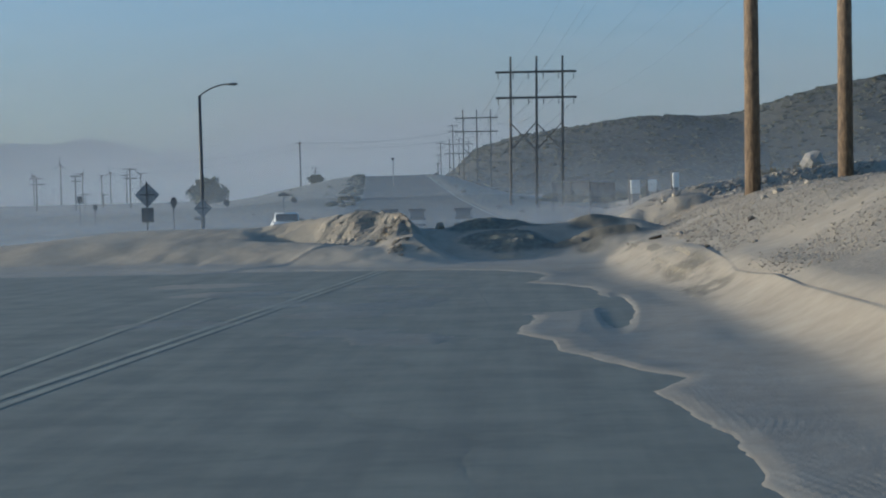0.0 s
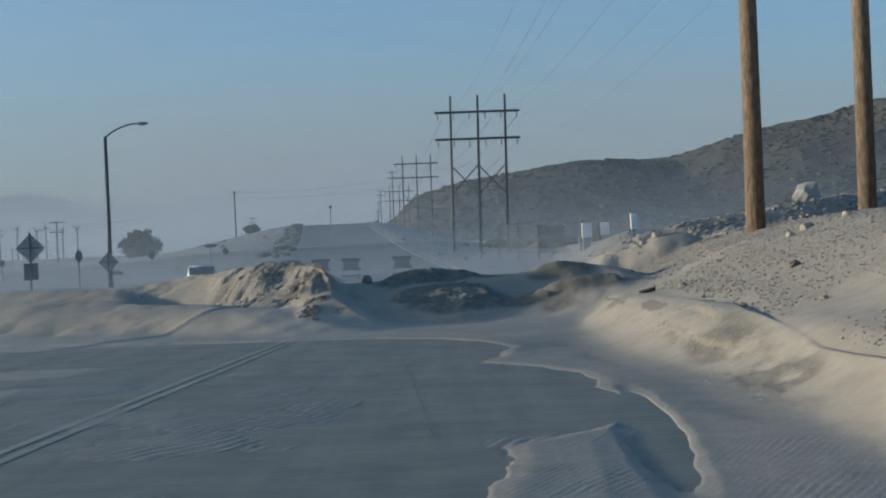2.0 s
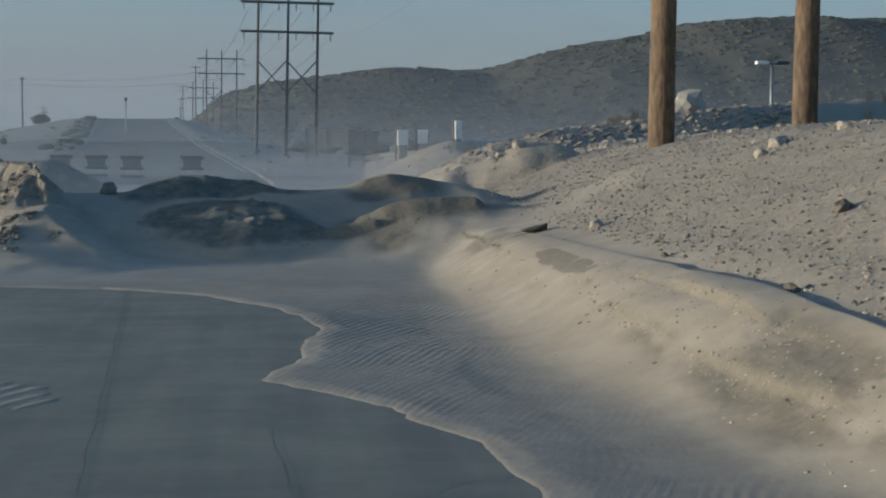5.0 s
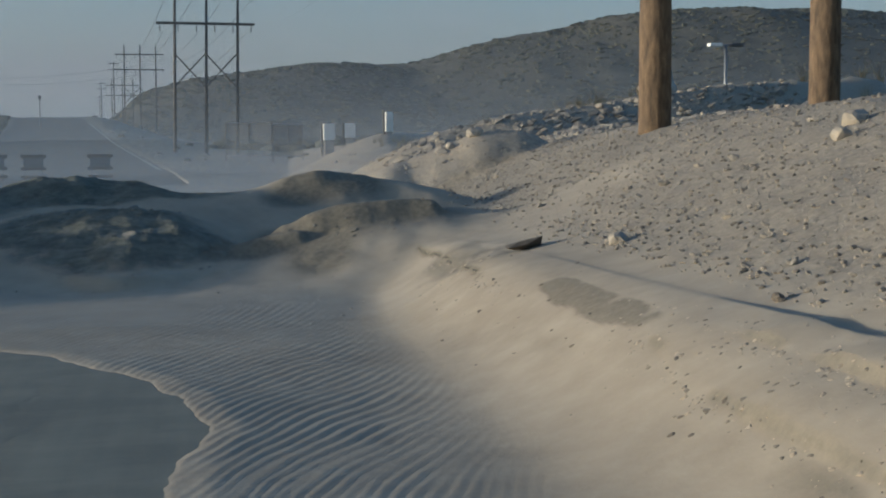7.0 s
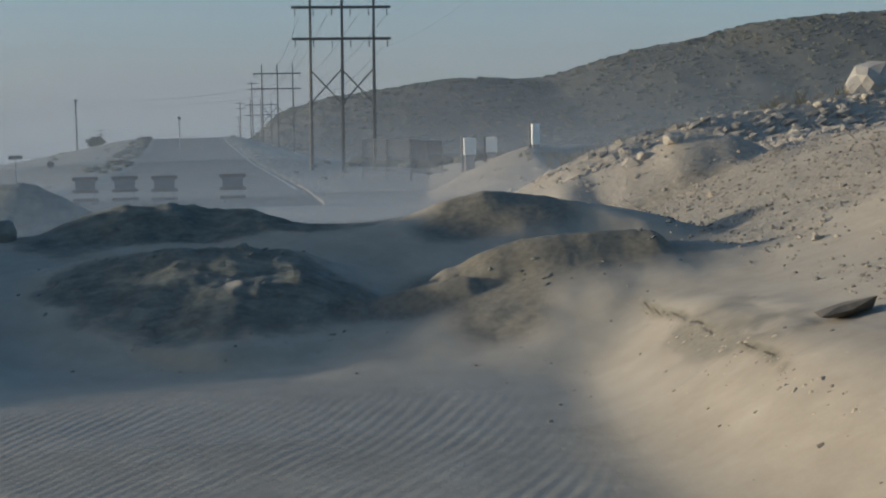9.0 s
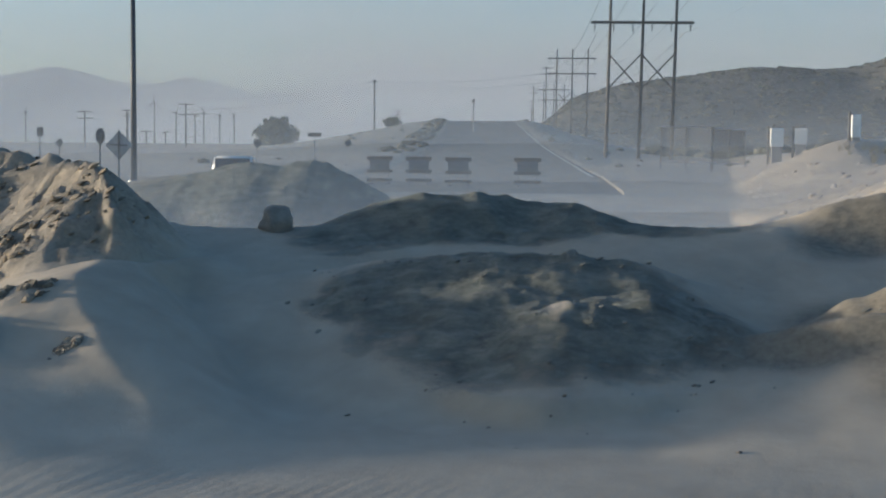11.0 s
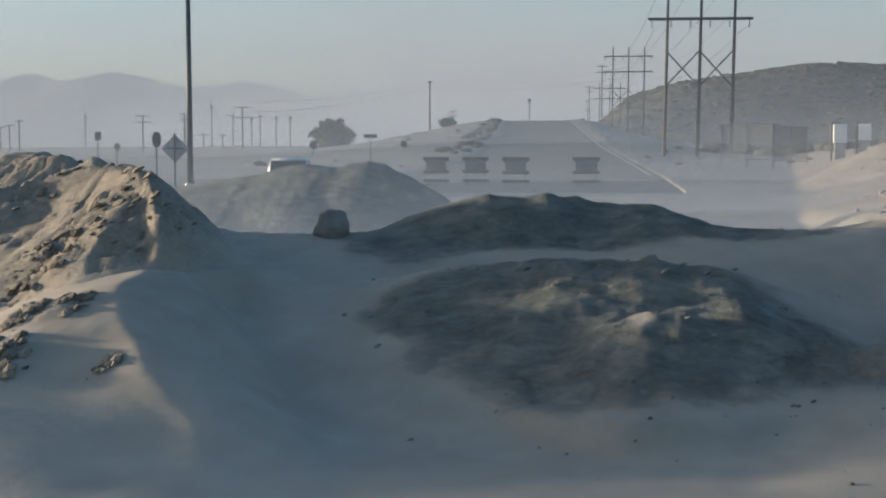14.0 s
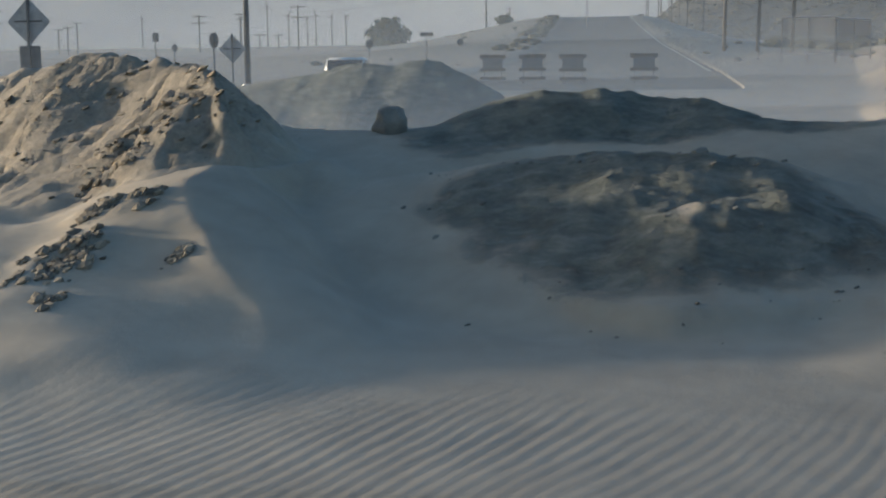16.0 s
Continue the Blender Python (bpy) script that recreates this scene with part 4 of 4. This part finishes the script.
# ---------------------------------------------------------------- transmission structures


def structure(m, label, tall=17.9, wood=OLD_WOOD, r0=0.19, r1=0.12, gap=3.14, group="three-pole transmission structures", braces=True):
    t = thing("transmission_structure", m, label, "power pole", group)
    for k in (-1, 0, 1):
        bm = bmesh.new()
        rod(bm, (k * gap, 0, -0.6), (k * gap + 0.15, 0, tall), r0, r1, 16)
        part("pole", bm, wood, t, smooth=True)
    for z in (tall - 1.9, tall - 5.0):
        for y in (-0.17, 0.17):
            bm = bmesh.new()
            box(bm, (gap * 3.12, 0.10, 0.24), (0.05, y, z), bevel=0.01)
            part("crossarm", bm, wood, t)
        for k in range(6):
            x = -gap * 1.45 + k * gap * 0.58 + 0.05
            if min(abs(x - q * gap) for q in (-1, 0, 1)) < 0.35:
                continue
            bm = bmesh.new()
            for j in range(5):
                rod(bm, (x, 0, z - 0.22 - j * 0.13), (x, 0, z - 0.30 - j * 0.13), 0.10, 0.05, 8)
            rod(bm, (x, 0, z - 0.1), (x, 0, z - 0.9), 0.025, 0.025, 6)
            part("insulator", bm, PORCELAIN, t)
    if braces:
        for a, b in ((-1, 0), (0, 1)):
            for s in (-0.14, 0.14):
                bm = bmesh.new()
                p, q = (a, b) if s < 0 else (b, a)
                rod(bm, (p * gap, s, 9.9), (q * gap, s, 6.5), 0.075, 0.075, 8)
                part("brace", bm, wood, t)
    return t


def pole_at(x, y, rz=0.0, lift=0.0):
    return pose(x, y, height(x, y) + lift, 0, 0, rz)


NEAR_ROT = 14.3
near = structure(pose(10.66, 45.4, 2.27, 0, 0, NEAR_ROT), "tall orange-brown wooden poles of a three-pole structure on the bank", 19.5, WOOD, 0.255, 0.17, 3.27, "near transmission structure", False)
first = structure(pose(1.68, 165, 2.25, 0, 0.6, 0), "dark three-pole wooden transmission structure with two crossarms")
second = structure(pose(-10.3, 310, 6.2, 0, 0, 3), "dark three-pole wooden transmission structure with two crossarms", 18.5)
structure(pole_at(-21.0, 450, 3), "distant three-pole transmission structure dimmed by dust", 19)

# conductors, sagging from arm to arm


def wire(a, b, sag, r=0.022, n=22):
    bm = bmesh.new()
    a, b = Vector(a), Vector(b)
    pts = [a.lerp(b, i / n) - Vector((0, 0, sag * 4 * (i / n) * (1 - i / n))) for i in range(n + 1)]
    tube(bm, pts, r, 5)
    return tagged(part("power_cable", bm, WIRE), "thin dull grey overhead power cable", "cable", "overhead cables")


def arm_point(t, k, low, gap, tall):
    return t.matrix_world @ Vector((k * gap, 0, tall - (5.9 if low else 2.8)))


for low in (False, True):
    for k in (-1.3, -0.45, 0.5, 1.4) if not low else (-1.35, 1.3):
        near_pt = arm_point(near, k, low, 3.27, 19.5)
        far_pt = arm_point(first, k, low, 3.14, 17.9)
        wire(near_pt, far_pt, 2.4, 0.007)
        wire(far_pt, arm_point(second, k, low, 3.14, 18.5), 2.6, 0.022)
        back = near_pt + (near_pt - far_pt)
        wire(near_pt, (back.x, back.y, near_pt.z + 0.5), 2.4, 0.007)

# ---------------------------------------------------------------- utility poles of the plain


def utility_pole(x, y, tall, arms, label, group, base=None, rz=0.0, r=0.16, wood=OLD_WOOD):
    z = height(x, y) if base is None else base
    t = thing("utility_pole", pose(x, y, z, 0, 0, rz), label, "power pole", group)
    bm = bmesh.new()
    rod(bm, (0, 0, -0.8), (0, 0, tall), r, r * 0.7, 10)
    part("pole", bm, wood, t, smooth=True)
    for z, w in arms:
        bm = bmesh.new()
        box(bm, (w, 0.12, 0.16), (0, 0.16, tall - z), bevel=0.01)
        part("crossarm", bm, wood, t)
        for k in (-0.46, -0.2, 0.2, 0.46):
            bm = bmesh.new()
            rod(bm, (w * k, 0.16, tall - z + 0.05), (w * k, 0.16, tall - z + 0.35), 0.06, 0.04, 6)
            part("insulator", bm, PORCELAIN, t)
    return t


utility_pole(-52.0, 316, 13.6, ((0.4, 1.0),), "lone grey wooden utility pole by the road", "roadside poles", 5.2, r=0.2)
for x, y, h, arms in ((-18.0, 355, 14.5, ((0.4, 2.6), (1.8, 2.6))), (-25.2, 420, 14.5, ((0.4, 2.6), (1.8, 2.6))), (-31.0, 500, 15, ((0.4, 2.6),)), (-37, 590, 15, ((0.4, 2.6),))):
    utility_pole(x, y, h, arms, "wooden power pole with two crossarms beside the road", "roadside power poles")
for x, y, h, arms in ((-88, 300, 9.2, ((0.3, 3.2), (2.4, 3.0))), (-109.5, 300, 7.6, ((0.3, 3.2), (1.6, 3.6))), (-100.5, 300, 8.0, ((0.3, 2.2), (1.4, 2.0))), (-155.5, 300, 9.6, ((0.3, 2.6), (2.8, 2.6))),
                      (-137, 300, 6.8, ((0.3, 1.8),)), (-139.2, 300, 5.8, ((0.3, 2.2),)), (-141.3, 300, 5.4, ((0.3, 2.0),)), (-171, 340, 5.4, ((0.3, 2.0), (1.4, 2.0))), (-118, 360, 4.0, ((0.3, 3.0),)), (-113, 360, 3.8, ((0.3, 2.0),)),
                      (-182, 330, 8.4, ((0.3, 2.6), (2.6, 2.6))), (-198, 330, 6.8, ((0.3, 2.2),)), (-66, 430, 9.0, ((0.3, 2.4), (1.6, 2.4)))):
    utility_pole(x, y, h, arms, "distant wooden power pole on the dusty plain", "poles on the plain")
for a, b, z0, z1 in (((-52.0, 316), (-10.2, 308), 18.5, 20.5), ((-52.0, 316), (-10.2, 308), 17.4, 18.6), ((-52.0, 316), (-88, 300), 18.5, 14.0), ((-52.0, 316), (-88, 300), 17.4, 11.8)):
    wire((*a, z0), (*b, z1), 1.2, 0.03)


def turbine(x, y, tall, spin):
    t = thing("wind_turbine", pole_at(x, y), "slender wind turbine, faint through the dust", "wind turbine", "wind farm")
    bm = bmesh.new()
    rod(bm, (0, 0, -1), (0, 0, tall), 0.8, 0.5, 10)
    part("tower", bm, PALE_WOOD, t, smooth=True)
    bm = bmesh.new()
    box(bm, (1.8, 4.5, 2.0), (0, 0.6, tall + 0.6), bevel=0.4)
    part("nacelle", bm, PALE_WOOD, t)
    for k in range(3):
        a = radians(spin + 120 * k)
        bm = bmesh.new()
        rod(bm, (0, -2.0, tall + 0.6), (math.sin(a) * tall * 0.22, -2.0, tall + 0.6 + math.cos(a) * tall * 0.22), 0.6, 0.2, 6)
        part("blade", bm, PALE_WOOD, t)


for i, (x, tall) in enumerate(((-585, 50), (-560, 38), (-538, 35), (-521, 38), (-503, 35), (-487, 36), (-620, 37), (-760, 38))):
    turbine(x * 0.876, 1480 + 8 * (i % 3), tall * 0.876, 37 * i)

# ---------------------------------------------------------------- street lamp, signs
lamp = thing("street_lamp", pose(-21.95, 92.0, height(-21.95, 92.0)), "tall grey steel street lamp with a cobra head", "street lamp")
LZ = 9.95 - height(-21.95, 92.0)
bm = bmesh.new()
rod(bm, (0, 0, -0.3), (0, 0, LZ), 0.15, 0.10, 16)
part("pole", bm, DARK_STEEL, lamp, smooth=True)
bm = bmesh.new()
rod(bm, (0, 0, -0.2), (0, 0, 0.12), 0.3, 0.26, 16)
part("base", bm, STEEL, lamp)
bm = bmesh.new()
pts = [Vector((2.0 * (u ** 1.15), 0, LZ - 0.05 + 0.78 * math.sin(u * math.pi / 2))) for u in [i / 10 for i in range(11)]]
tube(bm, pts, 0.055, 10)
part("arm", bm, DARK_STEEL, lamp, smooth=True)
bm = bmesh.new()
lump(bm, (0.78, 0.34, 0.2), (2.3, 0, LZ + 0.73), 2, 0.05, 3)
head = part("lamp_head", bm, STEEL, lamp, "grey cobra-head luminaire", smooth=True)
bm = bmesh.new()
lump(bm, (0.42, 0.24, 0.14), (2.36, 0, LZ + 0.66), 4, 0.03, 2)
part("lens", bm, LAMP_GLASS, head, smooth=True)

# the small flat-headed lamp on the far side of the bank
flat = thing("area_light", pole_at(24.4, 83.5), "twin flat-headed area light on a grey pole", "street lamp")
FZ = 6.5 - height(24.4, 83.5)
bm = bmesh.new()
rod(bm, (0, 0, -0.3), (0, 0, FZ), 0.09, 0.07, 10)
part("pole", bm, STEEL, flat, smooth=True)
for s, mat in ((-1, WHITE), (1, DARK_STEEL)):
    bm = bmesh.new()
    box(bm, (0.6, 0.4, 0.16), (s * 0.52, 0, FZ), bevel=0.03)
    part("lamp_head", bm, mat, flat)
bm = bmesh.new()
rod(bm, (-0.3, 0, FZ), (0.3, 0, FZ), 0.03, 0.03, 8)
part("arm", bm, STEEL, flat)


def warning_sign(x, y, zc, side, plaque, label, rz=0.0):
    z = height(x, y)
    t = thing("warning_sign", pose(x, y, z, 0, 0, rz), label, "road sign", "diamond signs")
    c = zc - z
    bm = bmesh.new()
    box(bm, (0.06, 0.06, c + side * 0.75 + 0.5), (0, 0, (c + side * 0.75 - 0.5) / 2), bevel=0.004)
    part("post", bm, DARK_STEEL, t)
    bm = bmesh.new()
    box(bm, (side, 0.006, side), (0, 0.045, c), 0, 45, 0)
    es = [e for e in bm.edges if abs(e.verts[0].co.y - e.verts[1].co.y) > 0.004]
    bmesh.ops.bevel(bm, geom=es, offset=side * 0.05, segments=3, affect="EDGES", profile=0.5)
    part("panel", bm, SIGN_BACK, t, "grey aluminium back of a diamond sign")
    bm = bmesh.new()
    box(bm, (side * 0.9, 0.03, 0.05), (0, 0.02, c + 0.01))
    part("brace", bm, DARK_STEEL, t)
    if plaque:
        bm = bmesh.new()
        box(bm, (0.62, 0.006, 0.72), (0, 0.045, plaque - z), bevel=0.002)
        part("plaque", bm, DARK_STEEL, t, "dark back of a small plaque")
    return t


warning_sign(-18.62, 66.4, 2.78, 0.9, 1.78, "diamond warning sign with a plaque, seen from the back")
warning_sign(-20.75, 87.0, 2.2, 0.86, None, "diamond warning sign, seen from the back")


def disc_sign(x, y, zc, w, h, label, sides=8):
    z = height(x, y)
    t = thing("road_sign", pose(x, y, z), label, "road sign", "small signs")
    bm = bmesh.new()
    box(bm, (0.06, 0.06, zc - z + 0.4), (0, 0, (zc - z) / 2), bevel=0.004)
    part("post", bm, DARK_STEEL, t)
    bm = bmesh.new()
    bmesh.ops.create_cone(bm, cap_ends=True, segments=sides, radius1=0.5, radius2=0.5, depth=0.01,
                          matrix=Matrix.Translation((0, 0.04, zc - z)) @ Matrix.Diagonal((w, 1, h, 1)) @ pose(0, 0, 0, 90, 0, 0) @ pose(0, 0, 0, 0, 0, 180 / sides))
    part("panel", bm, DARK_STEEL, t, "dark back of a sign panel")
    return t


disc_sign(-24.75, 95, 2.72, 0.5, 0.8, "octagonal stop sign turned edgewise, dark back")
disc_sign(-42.5, 128, 3.6, 0.7, 0.9, "small rectangular sign on a thin post", 4)
disc_sign(-41.0, 128, 2.8, 0.5, 0.6, "small dark sign on a thin post", 8)
disc_sign(-37.5, 170, 3.4, 0.9, 0.9, "small round sign on a thin post", 10)
disc_sign(-34.0, 200, 3.9, 0.9, 0.9, "small round sign on a thin post", 10)
t = thing("road_sign", pole_at(-26.0, 146.4), "wide flat street sign on a thin post", "road sign", "small signs")
tz = 3.85 - height(-26.0, 146.4)
bm = bmesh.new()
box(bm, (0.09, 0.09, tz + 0.4), (0, 0, tz / 2 - 0.2), bevel=0.005)
part("post", bm, STEEL, t)
bm = bmesh.new()
box(bm, (1.15, 0.05, 0.32), (0, 0, tz), bevel=0.01)
part("panel", bm, DARK_STEEL, t)
t = thing("road_sign", pole_at(-25.0, 262), "small round sign near the road crest", "road sign", "small signs")
bm = bmesh.new()
rod(bm, (0, 0, -0.3), (0, 0, 5.4), 0.09, 0.09, 8)
part("post", bm, STEEL, t)
bm = bmesh.new()
bmesh.ops.create_cone(bm, cap_ends=True, segments=12, radius1=0.32, radius2=0.32, depth=0.02, matrix=pose(0, -0.06, 5.3, 90, 0, 0))
part("panel", bm, DARK_STEEL, t)

# ---------------------------------------------------------------- barricades


def barricade(x, y, rz, label):
    t = thing("barricade", pose(x, y, max(height(x, y), float(np.interp(y, ROAD_Y, ROAD_Z))), 0, 0, rz), label, "barricade", "road barricades")
    for s in (-0.42, 0.42):
        bm = bmesh.new()
        box(bm, (0.035, 0.035, 1.32), (s, 0, 0.66), bevel=0.004)
        part("upright", bm, STEEL, t)
        bm = bmesh.new()
        box(bm, (0.06, 1.3, 0.05), (s, 0, 0.025), bevel=0.004)
        part("foot", bm, STEEL, t)
    for z, tall in ((0.14, 0.15), (0.55, 0.16), (1.14, 0.20)):
        bm = bmesh.new()
        box(bm, (1.26, 0.025, tall), (0, -0.04, z + tall / 2), bevel=0.006)
        part("rail", bm, ORANGE, t, "faded orange and dusty board")
    bm = bmesh.new()
    box(bm, (0.98, 0.012, 0.50), (0, -0.062, 0.93), bevel=0.003)
    part("sign_board", bm, BOARD, t, "dusty grey sign board")
    return t


for x, rz in ((-4.2, 2), (-7.45, -1), (-9.55, 4), (-11.45, -3)):
    barricade(x, 95.5 if x > -8 else 97.0, rz, "three-rail road barricade with a dusty sign board")

# ---------------------------------------------------------------- white boxes, fence


def white_box(x, y, zc, w, h, label, rz=0.0, post=True):
    z = height(x, y)
    t = thing("utility_marker", pose(x, y, z, 0, 0, rz), label, "utility box", "white roadside boxes")
    bm = bmesh.new()
    box(bm, (w, 0.35, h), (0, 0, zc - z), bevel=0.03)
    part("cabinet", bm, WHITE, t)
    bm = bmesh.new()
    box(bm, (w * 0.8, 0.3, max(zc - z - h / 2 + 0.35, 0.2)), (0, 0.02, (zc - z - h / 2 - 0.3) / 2), bevel=0.01)
    part("pedestal", bm, PALE_WOOD, t)
    if post:
        bm = bmesh.new()
        rod(bm, (-w * 0.62, 0.1, -0.4), (-w * 0.62, 0.1, zc - z + h * 0.62), 0.09, 0.08, 8)
        part("post", bm, DARK_STEEL, t)
    return t


white_box(10.2, 124, 3.42, 0.85, 1.2, "sunlit white utility cabinet on the bank", 6)
white_box(11.75, 124, 3.5, 0.78, 1.05, "sunlit white utility cabinet beside a dark post", -4)
white_box(10.95, 98, 3.46, 0.42, 1.05, "narrow white marker panel beside a dark post", 3)


def fence_panel(x0, y0, x1, y1, top, cloth, label):
    z0, z1 = height(x0, y0), height(x1, y1)
    t = thing("fence", pose(x0, y0, z0), label, "fence", "chain-link fence")
    d = Vector((x1 - x0, y1 - y0, 0))
    n = 2
    for i in range(n + 1):
        p = d * (i / n)
        bm = bmesh.new()
        rod(bm, (p.x, p.y, -0.5), (p.x, p.y, top - z0), 0.035, 0.035, 8)
        part("post", bm, DARK_STEEL, t)
    for z in (top - z0 - 0.03, 0.55):
        bm = bmesh.new()
        rod(bm, (0, 0, z), (d.x, d.y, z), 0.035, 0.035, 8)
        part("rail", bm, STEEL, t)
    bm = bmesh.new()
    a = math.degrees(math.atan2(d.y, d.x))
    box(bm, (d.length, 0.012, top - z0 - 0.6), (d.x / 2, d.y / 2 + 0.06, (top - z0 + 0.55) / 2), rz=a)
    part("screen", bm, cloth, t, "wind screen fabric")
    return t


fence_panel(2.85, 130, 6.3, 129, 4.28, MESH_CLOTH, "chain-link fence with grey screen fabric")
fence_panel(6.4, 129, 9.0, 133, 4.15, DARK_CLOTH, "chain-link fence with dark screen fabric")

# ---------------------------------------------------------------- parked car behind the drift
car = thing("car", pose(-14.6, 83, height(-14.6, 83) - 0.35, 0, 0, 12), "dusty white sport utility car standing behind the drift", "car")
bm = bmesh.new()
vs = box(bm, (1.86, 4.6, 0.75), (0, 0, 0.72), bevel=0.14)
part("body", bm, CAR_WHITE, car, smooth=True)
bm = bmesh.new()
vs = box(bm, (1.62, 3.0, 0.62), (0, 0.35, 1.36))
for v in vs:
    if v.co.z > 1.5:
        v.co.x *= 0.84
        v.co.y = 0.35 + (v.co.y - 0.35) * 0.8
bmesh.ops.bevel(bm, geom=list(bm.edges), offset=0.07, segments=2, affect="EDGES")
cabin = part("cabin", bm, CAR_WHITE, car, smooth=True)
for y, rx in ((-1.06, -26), (1.77, 24)):
    bm = bmesh.new()
    box(bm, (1.32, 0.02, 0.46), (0, y, 1.37), rx)
    part("window", bm, GLASS, cabin)
for s in (-1, 1):
    bm = bmesh.new()
    box(bm, (0.02, 2.2, 0.38), (s * 0.775, 0.35, 1.38), 0, s * -13)
    part("window", bm, GLASS, cabin)
    bm = bmesh.new()
    lump(bm, (0.3, 0.1, 0.18), (s * 0.68, -2.28, 0.82), 3, 0.05, 2)
    part("headlight", bm, LAMP_GLASS, car, "clear headlight")
    for y in (-1.45, 1.4):
        bm = bmesh.new()
        rod(bm, (s * 0.80, y, 0.36), (s * 0.97, y, 0.36), 0.36, 0.36, 20)
        wheel = part("wheel", bm, RUBBER, car)
        bm = bmesh.new()
        rod(bm, (s * 0.90, y, 0.36), (s * 0.985, y, 0.36), 0.2, 0.18, 14)
        part("rim", bm, STEEL, wheel)

# ---------------------------------------------------------------- trees on the plain


def tree(x, y, tall, wide, seed, label):
    t = thing("tree", pole_at(x, y), label, "tree")
    rng = np.random.default_rng(seed)
    bm = bmesh.new()
    rod(bm, (0, 0, -0.5), (0.1, 0, tall * 0.35), tall * 0.05, tall * 0.035, 8)
    for k in range(6):
        a = k * 1.05 + rng.random()
        rod(bm, (0.1, 0, tall * 0.3), (math.cos(a) * wide * 0.3, math.sin(a) * wide * 0.3, tall * (0.55 + 0.2 * rng.random())), tall * 0.022, tall * 0.008, 6)
    part("trunk", bm, BARK, t)
    V, F = [], []
    n = 2600
    for _ in range(n):
        a, u, w = rng.random() * 6.283, rng.random() ** 0.45, rng.random()
        zz = tall * (0.02 + 0.92 * w)
        rad = wide * 0.5 * u * (0.62 + 0.38 * math.sin(math.pi * min(w * 1.05 + 0.1, 1))) * (0.8 + 0.35 * math.sin(a * 3 + seed) * math.sin(w * 7 + a))
        c = np.array([math.cos(a) * rad, math.sin(a) * rad, zz + 0.07 * tall * math.sin(a * 5 + seed) * w])
        e = rng.normal(size=(3, 3)) * 0.035 * wide
        k = len(V)
        V += [tuple(c + e[0]), tuple(c + e[1]), tuple(c + e[2])]
        F.append((k, k + 1, k + 2))
    me = bpy.data.meshes.new("crown")
    me.from_pydata(V, [], F)
    me.materials.append(LEAF)
    crown = new("crown", me)
    crown.parent = t
    return t


tree(-82.5, 352, 6.6, 11.5, 3, "broad dusty desert tree on the plain")
tree(-50.5, 330, 1.9, 4.5, 5, "low dusty bush beside the lone pole")

# ---------------------------------------------------------------- airborne dust, as flat see-through haze sheets
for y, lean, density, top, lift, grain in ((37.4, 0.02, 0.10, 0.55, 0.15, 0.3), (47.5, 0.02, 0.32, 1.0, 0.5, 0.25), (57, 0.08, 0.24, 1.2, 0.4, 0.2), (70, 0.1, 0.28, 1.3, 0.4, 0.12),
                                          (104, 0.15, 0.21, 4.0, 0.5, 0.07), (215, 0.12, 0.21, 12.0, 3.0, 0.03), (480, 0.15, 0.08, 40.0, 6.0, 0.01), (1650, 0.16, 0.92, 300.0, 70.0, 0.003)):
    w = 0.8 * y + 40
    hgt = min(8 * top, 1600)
    me = bpy.data.meshes.new("haze_sheet")
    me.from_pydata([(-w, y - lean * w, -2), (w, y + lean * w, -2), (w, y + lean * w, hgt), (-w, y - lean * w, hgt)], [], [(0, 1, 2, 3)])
    me.materials.append(haze_sheet_material("haze_sheet", density, top, lift, grain))
    tagged(new("haze_sheet", me), "flat see-through sheet standing in for airborne dust haze", "dust", kind="stuff")
